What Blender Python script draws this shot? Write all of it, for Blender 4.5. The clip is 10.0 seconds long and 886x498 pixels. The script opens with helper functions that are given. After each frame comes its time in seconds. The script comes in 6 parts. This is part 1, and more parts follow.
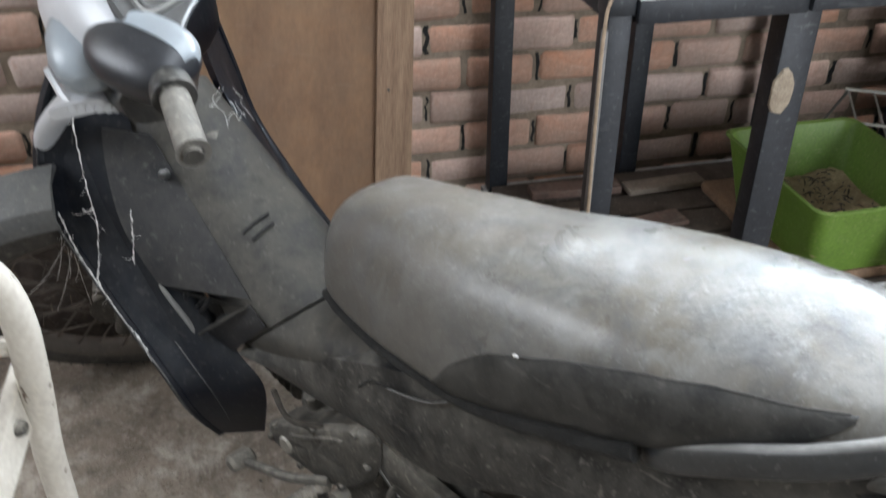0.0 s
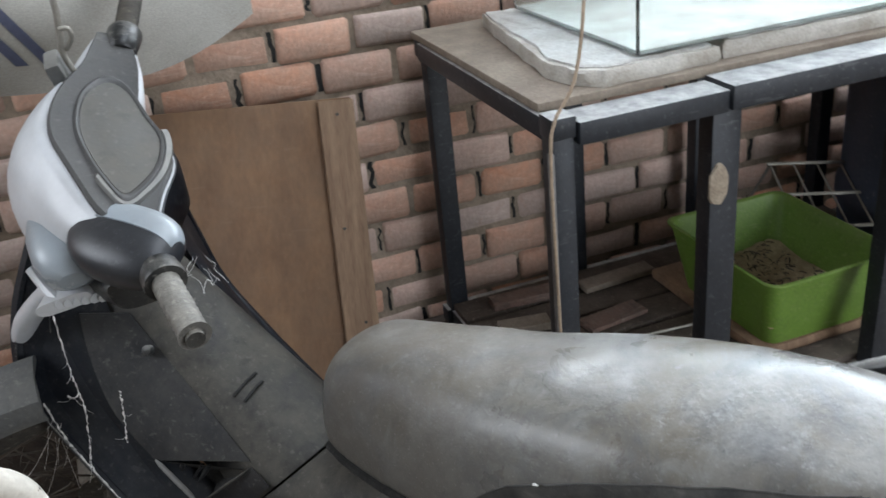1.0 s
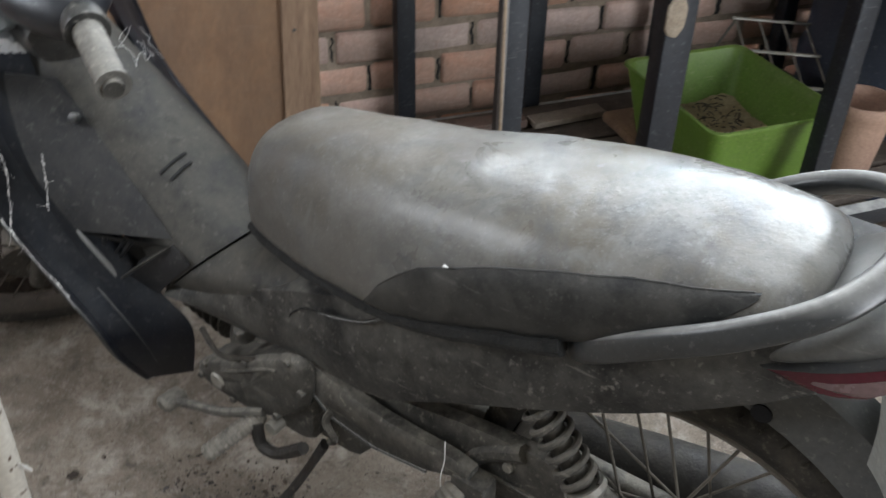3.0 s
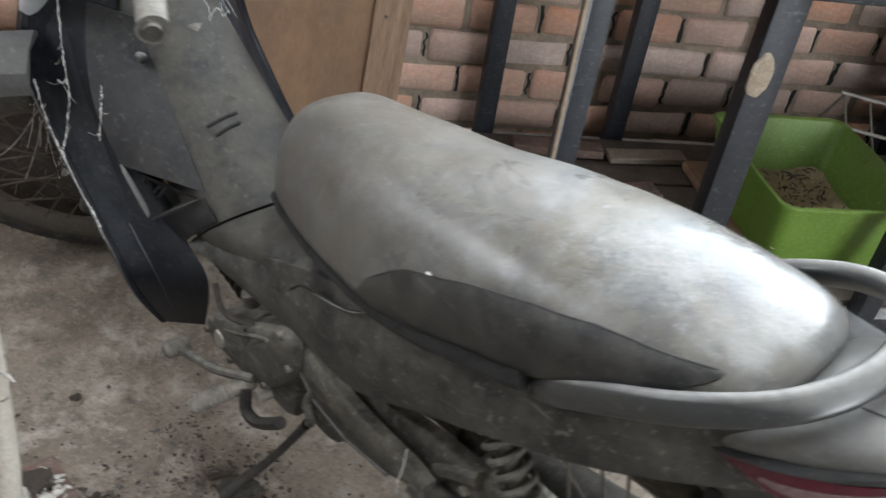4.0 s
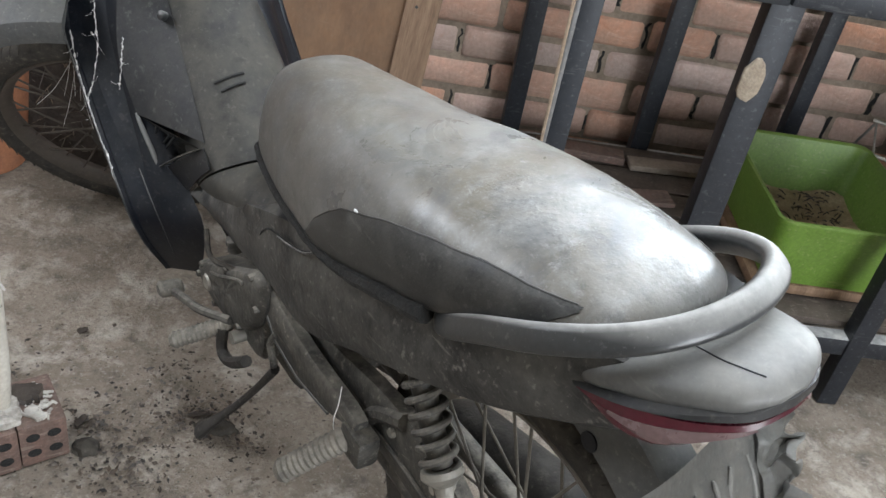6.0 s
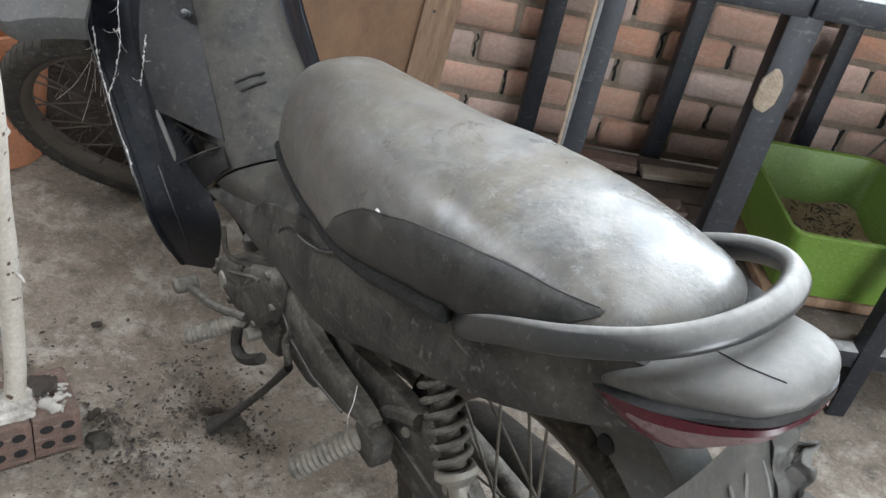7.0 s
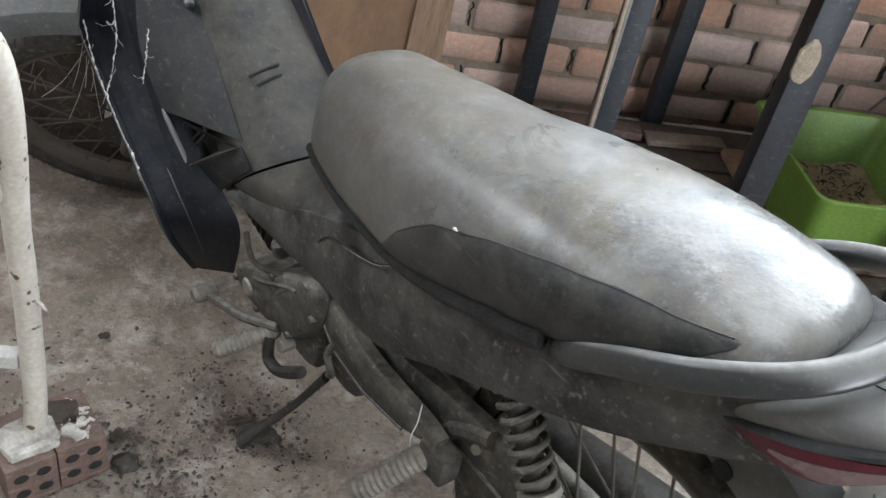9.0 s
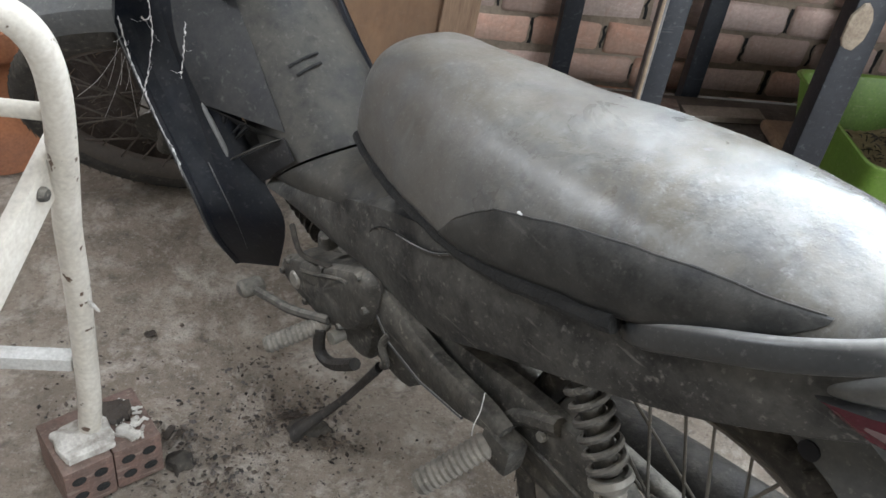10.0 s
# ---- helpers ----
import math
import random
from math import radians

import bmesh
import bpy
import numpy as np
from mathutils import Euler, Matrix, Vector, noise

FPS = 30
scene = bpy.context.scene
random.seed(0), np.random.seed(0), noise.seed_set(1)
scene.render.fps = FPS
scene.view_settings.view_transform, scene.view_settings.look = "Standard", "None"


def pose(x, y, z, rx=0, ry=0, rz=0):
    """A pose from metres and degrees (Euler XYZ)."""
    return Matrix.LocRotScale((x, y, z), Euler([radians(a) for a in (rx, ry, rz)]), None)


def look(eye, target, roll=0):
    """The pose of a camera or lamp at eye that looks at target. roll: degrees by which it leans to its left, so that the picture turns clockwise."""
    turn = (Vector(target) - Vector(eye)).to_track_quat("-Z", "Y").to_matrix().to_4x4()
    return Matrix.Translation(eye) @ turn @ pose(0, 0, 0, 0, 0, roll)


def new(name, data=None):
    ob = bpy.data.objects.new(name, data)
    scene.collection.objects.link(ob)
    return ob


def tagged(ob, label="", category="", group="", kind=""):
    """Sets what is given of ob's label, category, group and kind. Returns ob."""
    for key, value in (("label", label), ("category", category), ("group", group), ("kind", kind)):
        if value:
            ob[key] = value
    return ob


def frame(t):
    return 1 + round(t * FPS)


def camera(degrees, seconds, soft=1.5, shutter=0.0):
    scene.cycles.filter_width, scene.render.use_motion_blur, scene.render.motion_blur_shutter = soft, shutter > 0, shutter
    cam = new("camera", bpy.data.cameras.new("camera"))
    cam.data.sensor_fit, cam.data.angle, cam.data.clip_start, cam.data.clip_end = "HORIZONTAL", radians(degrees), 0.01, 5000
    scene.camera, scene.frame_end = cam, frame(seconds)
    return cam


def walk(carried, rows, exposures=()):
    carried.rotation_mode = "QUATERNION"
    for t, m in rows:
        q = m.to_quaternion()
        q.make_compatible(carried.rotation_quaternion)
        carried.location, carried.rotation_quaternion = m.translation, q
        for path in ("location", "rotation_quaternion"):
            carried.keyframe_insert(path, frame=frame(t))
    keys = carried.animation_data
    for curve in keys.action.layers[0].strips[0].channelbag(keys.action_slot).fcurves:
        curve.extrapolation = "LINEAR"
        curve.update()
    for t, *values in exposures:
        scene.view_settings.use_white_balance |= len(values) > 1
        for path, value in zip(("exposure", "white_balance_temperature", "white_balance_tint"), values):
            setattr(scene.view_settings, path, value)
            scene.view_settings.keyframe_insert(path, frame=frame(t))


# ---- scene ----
from mathutils.bvhtree import BVHTree

cam = camera(52.3, 10.0, shutter=0.5)
PATH = [
    (0, (0.071, 0.198, 1.24), (0.446, 1.842, 0.164), 0.1),
    (0.5, (0.016, 0.199, 1.3), (0.489, 1.922, 0.401), -2.8),
    (0.6, (0.028, 0.198, 1.296), (0.503, 1.944, 0.444), -4.5),
    (1, (0.013, 0.192, 1.306), (0.555, 1.903, 0.423), -6.1),
    (1.4, (0.008, 0.186, 1.292), (0.616, 1.858, 0.379), -7.1),
    (1.5, (0.008, 0.188, 1.285), (0.602, 1.845, 0.335), -7.0),
    (2, (-0.017, 0.158, 1.276), (0.583, 1.82, 0.338), -5.0),
    (2.5, (0.011, 0.159, 1.244), (0.554, 1.761, 0.177), -7.0),
    (2.7, (0.024, 0.154, 1.235), (0.651, 1.699, 0.131), -1.7),
    (3.8, (0.087, 0.154, 1.226), (0.475, 1.693, 0.008), 8.4),
    (4, (0.142, 0.143, 1.227), (0.505, 1.731, 0.067), 9.4),
    (4.2, (0.215, 0.15, 1.194), (0.446, 1.683, -0.071), 6.2),
    (4.5, (0.261, 0.103, 1.209), (0.462, 1.653, -0.038), 8.3),
    (5, (0.287, 0.079, 1.218), (0.409, 1.66, -0.001), 12.3),
    (5.5, (0.318, 0.055, 1.222), (0.498, 1.669, 0.056), 11.3),
    (5.7, (0.314, 0.043, 1.221), (0.492, 1.667, 0.067), 11.1),
    (7, (0.288, 0.021, 1.218), (0.454, 1.658, 0.081), 12.3),
    (7.5, (0.28, 0.033, 1.216), (0.402, 1.645, 0.039), 11.2),
    (8, (0.235, 0.057, 1.215), (0.342, 1.656, 0.019), 10.3),
    (8.5, (0.191, 0.107, 1.217), (0.406, 1.65, -0.037), 9.7),
    (9, (0.147, 0.121, 1.214), (0.443, 1.688, 0.007), 12.2),
    (9.5, (0.124, 0.134, 1.203), (0.401, 1.695, -0.017), 9.4),
    (10, (0.105, 0.142, 1.195), (0.362, 1.69, -0.044), 9.2),
]
walk(cam, [(t, look(eye, target, roll)) for t, eye, target, roll in PATH],
     [(0.0, 0.58, 6300, 11), (0.5, 0.47, 6250, 11), (1.1, 0.11, 6220, 11), (2.0, 0.29, 6330, 11), (2.6, 0.31, 6330, 11), (4.0, 0.58, 6360, 11), (5.0, 0.72, 6340, 11), (7.5, 0.62, 6270, 11), (10.0, 0.60, 6260, 11)])

# ---- light ----
world = bpy.data.worlds.new("sky")
scene.world = world
world.use_nodes = True
wn = world.node_tree.nodes
sky = wn.new("ShaderNodeTexSky")
sky.sky_type, sky.sun_disc, sky.sun_elevation, sky.sun_rotation = "NISHITA", False, radians(50), radians(-60)
wn["Background"].inputs[1].default_value = 0.14
world.node_tree.links.new(sky.outputs[0], wn["Background"].inputs[0])
sun = new("sun", bpy.data.lights.new("sun", "SUN"))
sun.data.energy, sun.data.angle, sun.data.color = 0.8, radians(15), (1.0, 0.95, 0.88)
sun.matrix_world = look((-3, 1.5, 5), (0, 1, 0))


def daylight_lamp(name, m, sx, sy, watts, tint=(1.0, 0.97, 0.92)):
    """A daylight area lamp of that size: three stand in openings, the south one is fill."""
    lamp = new(name, bpy.data.lights.new(name, "AREA"))
    lamp.data.shape, lamp.data.size, lamp.data.size_y, lamp.data.energy, lamp.data.color = "RECTANGLE", sx, sy, watts, tint
    lamp.matrix_world = m
    return lamp


daylight_lamp("skylight", look((1.0, 0.9, 2.88), (1.1, 0.85, 0)), 1.9, 1.5, 44, (0.92, 0.97, 1.0))
daylight_lamp("open_wall_top", look((1.8, 2.2, 1.9), (0.7, 0.6, 0.45)), 2.6, 0.95, 104, (0.91, 0.97, 1.0))
daylight_lamp("window_west", look((-2.2, 1.5, 1.95), (0.1, 0.9, 0.1)), 1.1, 1.2, 29, (0.95, 0.98, 1.0))
# unseen fill lamp, added to brighten the bricks under the rack
daylight_lamp("fill_south", look((2.6, -2.6, 1.3), (1.3, 2.0, 0.6)), 1.7, 2.2, 98, (0.95, 0.98, 1.0))



# ---- helpers for shapes ----
def spl(pts, n):
    """n points on a smooth curve through pts (tuples of any length)."""
    pts = [tuple(map(float, p)) for p in pts]
    out = []
    for i in range(n):
        s = i / (n - 1) * (len(pts) - 1)
        k = min(int(s), len(pts) - 2)
        f = s - k
        p0, p1, p2, p3 = pts[max(k - 1, 0)], pts[k], pts[k + 1], pts[min(k + 2, len(pts) - 1)]
        out.append(tuple(0.5 * (2 * b + (c - a) * f + (2 * a - 5 * b + 4 * c - d) * f * f + (3 * b - a - 3 * c + d) * f ** 3)
                         for a, b, c, d in zip(p0, p1, p2, p3)))
    return out


def loft(bm, rings, closed=True, caps=True):
    """Skin over rings of points, all of one length."""
    vs = [[bm.verts.new(p) for p in ring] for ring in rings]
    m = len(vs[0])
    for a, b in zip(vs, vs[1:]):
        for i in range(m if closed else m - 1):
            k = (i + 1) % m
            bm.faces.new((a[i], a[k], b[k], b[i]))
    if caps and closed:
        bm.faces.new(vs[0][::-1])
        bm.faces.new(vs[-1])
    return bm


def tube(bm, path, radius, n=10, flat=1.0, caps=True, closed=False, square=1.0):
    """A round bar along a path; radius one number or one for each point; flat squeezes it across, square below 1 makes it boxy."""
    path = [Vector(p) for p in path]
    rad = radius if isinstance(radius, (list, tuple)) else [radius] * len(path)
    side, rings = None, []
    m = len(path)
    for i, p in enumerate(path):
        if closed:
            t = (path[(i + 1) % m] - path[i - 1]).normalized()
        else:
            t = (path[min(i + 1, m - 1)] - path[max(i - 1, 0)]).normalized()
        if side is None:
            side = t.cross(Vector((0, 0, 1)))
            side = (side if side.length > 0.05 else t.cross(Vector((0, 1, 0)))).normalized()
        side = (side - t * side.dot(t)).normalized()
        up = side.cross(t)
        rings.append([p + rad[i] * (side * math.copysign(abs(math.cos(a)) ** square, math.cos(a)) + up * flat * math.copysign(abs(math.sin(a)) ** square, math.sin(a))) for a in [2 * math.pi * q / n for q in range(n)]])
    if closed:
        rings.append(rings[0])
        vs = [[bm.verts.new(q) for q in ring] for ring in rings[:-1]]
        for i in range(m):
            a, b = vs[i], vs[(i + 1) % m]
            for q in range(n):
                bm.faces.new((a[q], a[(q + 1) % n], b[(q + 1) % n], b[q]))
        return bm
    return loft(bm, rings, True, caps)


def box(bm, lo, hi, bevel=0.0, m=None, seg=2):
    r = bmesh.ops.create_cube(bm, size=1)["verts"]
    lo, hi = Vector(lo), Vector(hi)
    for v in r:
        v.co = Vector([(lo[i] + hi[i]) / 2 + v.co[i] * (hi[i] - lo[i]) for i in range(3)])
    if bevel:
        es = list({e for v in r for e in v.link_edges})
        r = bmesh.ops.bevel(bm, geom=es, offset=bevel, segments=seg, affect="EDGES", profile=0.6)["verts"]
    if m:
        for v in {v for v in r}:
            v.co = m @ v.co
    return bm


def lathe(bm, profile, n=32, m=None):
    """Turned about the local z axis; profile of (radius, height)."""
    m = m or Matrix()
    rings = [[m @ Vector((r * math.cos(a), r * math.sin(a), h)) for a in [2 * math.pi * q / n for q in range(n)]] for r, h in profile]
    return loft(bm, rings, True, False)


def link(name, bm, material, smooth=True):
    me = bpy.data.meshes.new(name)
    bmesh.ops.recalc_face_normals(bm, faces=bm.faces)
    bm.to_mesh(me)
    bm.free()
    if smooth:
        for p in me.polygons:
            p.use_smooth = True
        me.set_sharp_from_angle(angle=radians(38))
    me.materials.append(material)
    return new(name, me)


def part(name, bm, material, parent, label="", smooth=True):
    ob = link(name, bm, material, smooth)
    if parent.parent and parent.parent.parent:
        parent = parent.parent
    ob.parent = parent
    if label:
        ob["label"] = label
    return ob


def thing(name, label, category, m=None, group="", kind=""):
    ob = new(name)
    ob.empty_display_size = 0.05
    if m:
        ob.matrix_world = m
    return tagged(ob, label, category, group, kind)


def rounded(w, h, p=0.5, n=28):
    """A rounded rectangle round the origin as (y, z) pairs."""
    out = []
    for q in range(n):
        a = 2 * math.pi * q / n
        c, s = math.cos(a), math.sin(a)
        out.append((w * math.copysign(abs(c) ** p, c), h * math.copysign(abs(s) ** p, s)))
    return out


# ---- materials ----
def mat(name, base, rough=0.5, metal=0.0, dust=0.0, dust_col=(0.30, 0.265, 0.215), vary=0.25, scale=12.0, bump=0.15, fine=160.0,
        second=None, patch=0.5, streak=0.0, up=0.35, coat=0.0, island=0.0, per_object=0.0, spec=0.5, lo=-0.3, grain_amount=0.35, stretch=None, grime=1.0, chips=None):
    """Base colour with stains at two scales, fine relief, and settled dust, thicker on faces that look up."""
    m = bpy.data.materials.new(name)
    m.use_nodes = True
    nt = m.node_tree
    n, l = nt.nodes, nt.links
    bsdf = n["Principled BSDF"]
    tc = n.new("ShaderNodeTexCoord")
    big = n.new("ShaderNodeTexNoise")
    big.inputs["Scale"].default_value, big.inputs["Detail"].default_value, big.inputs["Roughness"].default_value = scale, 6, 0.65
    small = n.new("ShaderNodeTexNoise")
    small.inputs["Scale"].default_value, small.inputs["Detail"].default_value = fine, 4
    for t in (big, small):
        if stretch:
            mp = n.new("ShaderNodeMapping")
            mp.inputs["Scale"].default_value = stretch
            l.new(tc.outputs["Object"], mp.inputs["Vector"])
            l.new(mp.outputs[0], t.inputs["Vector"])
        else:
            l.new(tc.outputs["Object"], t.inputs["Vector"])
    ramp = n.new("ShaderNodeMapRange")
    ramp.inputs[1].default_value, ramp.inputs[2].default_value = 0.35, 0.65
    l.new(big.outputs[0], ramp.inputs[0])
    mix = n.new("ShaderNodeMix")
    mix.data_type = "RGBA"
    other = second or tuple(c * (1 - vary) for c in base)
    mix.inputs["A"].default_value, mix.inputs["B"].default_value = (*base, 1), (*other, 1)
    l.new(ramp.outputs[0], mix.inputs["Factor"])
    col = mix.outputs["Result"]
    grain = n.new("ShaderNodeMix")
    grain.data_type, grain.blend_type = "RGBA", "OVERLAY"
    grain.inputs["Factor"].default_value = grain_amount
    l.new(col, grain.inputs["A"])
    l.new(small.outputs[0], grain.inputs["B"])
    col = grain.outputs["Result"]
    if per_object or island:
        hsv = n.new("ShaderNodeHueSaturation")
        src = n.new("ShaderNodeObjectInfo").outputs["Random"] if per_object else n.new("ShaderNodeNewGeometry").outputs["Random Per Island"]
        mr = n.new("ShaderNodeMapRange")
        mr.inputs[3].default_value, mr.inputs[4].default_value = 1 - (per_object or island), 1 + (per_object or island) * 0.7
        l.new(src, mr.inputs[0])
        l.new(mr.outputs[0], hsv.inputs["Value"])
        mr2 = n.new("ShaderNodeMapRange")
        mr2.inputs[3].default_value, mr2.inputs[4].default_value = 0.45, 1.1
        wn_ = n.new("ShaderNodeTexWhiteNoise")
        wn_.noise_dimensions = "1D"
        l.new(src, wn_.inputs["W"])
        l.new(wn_.outputs[0], mr2.inputs[0])
        l.new(mr2.outputs[0], hsv.inputs["Saturation"])
        l.new(col, hsv.inputs["Color"])
        col = hsv.outputs[0]
    rough_out = None
    if dust > 0:
        geo = n.new("ShaderNodeNewGeometry")
        sep = n.new("ShaderNodeSeparateXYZ")
        l.new(geo.outputs["Normal"], sep.inputs[0])
        upr = n.new("ShaderNodeMapRange")
        upr.inputs[1].default_value, upr.inputs[2].default_value = lo, 0.9
        upr.inputs[3].default_value, upr.inputs[4].default_value = max(0.0, 1 - up * 2), 1.0
        l.new(sep.outputs["Z"], upr.inputs[0])
        dn = n.new("ShaderNodeTexNoise")
        dn.inputs["Scale"].default_value, dn.inputs["Detail"].default_value, dn.inputs["Roughness"].default_value = scale * 1.7, 8, 0.7
        l.new(tc.outputs["Object"], dn.inputs["Vector"])
        dr = n.new("ShaderNodeMapRange")
        dr.inputs[1].default_value, dr.inputs[2].default_value = 0.32, 0.64
        dr.inputs[3].default_value, dr.inputs[4].default_value = patch, 1.0
        l.new(dn.outputs[0], dr.inputs[0])
        mul = n.new("ShaderNodeMath")
        mul.operation = "MULTIPLY"
        l.new(upr.outputs[0], mul.inputs[0])
        l.new(dr.outputs[0], mul.inputs[1])
        mul2 = n.new("ShaderNodeMath")
        mul2.operation, mul2.use_clamp = "MULTIPLY", True
        mul2.inputs[1].default_value = dust
        l.new(mul.outputs[0], mul2.inputs[0])
        dm = n.new("ShaderNodeMix")
        dm.data_type = "RGBA"
        dm.inputs["B"].default_value = (*dust_col, 1)
        l.new(mul2.outputs[0], dm.inputs["Factor"])
        l.new(col, dm.inputs["A"])
        col = dm.outputs["Result"]
        # pale specks, dark rubbed spots and fine scratches
        light = tuple(min(1, c * 1.7 + 0.02) for c in dust_col)
        for sc, a_, b_, amt, tone, squash in ((95, 0.60, 0.70, 0.30 * grime, light, None), (38, 0.56, 0.70, 0.45 * grime, tuple(c * 0.7 for c in base), None),
                                              (60, 0.63, 0.68, 0.22 * grime, light, (0.22, 1.0, 1.6)), (230, 0.62, 0.72, 0.30 * grime, light, None)):
            gn = n.new("ShaderNodeTexNoise")
            gn.inputs["Scale"].default_value, gn.inputs["Detail"].default_value, gn.inputs["Roughness"].default_value = sc, 5, 0.6
            if squash:
                gm = n.new("ShaderNodeMapping")
                gm.inputs["Scale"].default_value, gm.inputs["Rotation"].default_value = squash, (0.3, 0.5, 0.7)
                l.new(tc.outputs["Object"], gm.inputs["Vector"])
                l.new(gm.outputs[0], gn.inputs["Vector"])
            else:
                l.new(tc.outputs["Object"], gn.inputs["Vector"])
            gr = n.new("ShaderNodeMapRange")
            for i, v in enumerate((a_, b_, 0.0, amt)):
                gr.inputs[i + 1].default_value = v
            l.new(gn.outputs[0], gr.inputs[0])
            gx = n.new("ShaderNodeMix")
            gx.data_type = "RGBA"
            gx.inputs["B"].default_value = (*tone, 1)
            l.new(gr.outputs[0], gx.inputs["Factor"])
            l.new(col, gx.inputs["A"])
            col = gx.outputs["Result"]
        if chips:
            cn = n.new("ShaderNodeTexNoise")
            cn.inputs["Scale"].default_value, cn.inputs["Detail"].default_value, cn.inputs["Roughness"].default_value = 38, 3, 0.55
            l.new(tc.outputs["Object"], cn.inputs["Vector"])
            cr = n.new("ShaderNodeMapRange")
            cr.inputs[1].default_value, cr.inputs[2].default_value = 0.66, 0.675
            l.new(cn.outputs[0], cr.inputs[0])
            cx = n.new("ShaderNodeMix")
            cx.data_type = "RGBA"
            cx.inputs["B"].default_value = (*chips, 1)
            l.new(cr.outputs[0], cx.inputs["Factor"])
            l.new(col, cx.inputs["A"])
            col = cx.outputs["Result"]
        rr = n.new("ShaderNodeMapRange")
        rr.inputs[3].default_value, rr.inputs[4].default_value = rough, 0.85
        l.new(mul2.outputs[0], rr.inputs[0])
        rough_out = rr.outputs[0]
        if metal:
            mm = n.new("ShaderNodeMapRange")
            mm.inputs[3].default_value, mm.inputs[4].default_value = metal, 0.0
            l.new(mul2.outputs[0], mm.inputs[0])
            l.new(mm.outputs[0], bsdf.inputs["Metallic"])
    else:
        bsdf.inputs["Metallic"].default_value = metal
        rr = n.new("ShaderNodeMapRange")
        rr.inputs[3].default_value, rr.inputs[4].default_value = max(rough - 0.1, 0.02), min(rough + 0.12, 1)
        l.new(big.outputs[0], rr.inputs[0])
        rough_out = rr.outputs[0]
    l.new(col, bsdf.inputs["Base Color"])
    l.new(rough_out, bsdf.inputs["Roughness"])
    bsdf.inputs["Coat Weight"].default_value = coat
    bsdf.inputs["Specular IOR Level"].default_value = spec
    if bump:
        bp = n.new("ShaderNodeBump")
        bp.inputs["Strength"].default_value, bp.inputs["Distance"].default_value = bump, 0.004
        add = n.new("ShaderNodeMath")
        add.operation = "ADD"
        l.new(big.outputs[0], add.inputs[0])
        l.new(small.outputs[0], add.inputs[1])
        l.new(add.outputs[0], bp.inputs["Height"])
        l.new(bp.outputs[0], bsdf.inputs["Normal"])
    return m




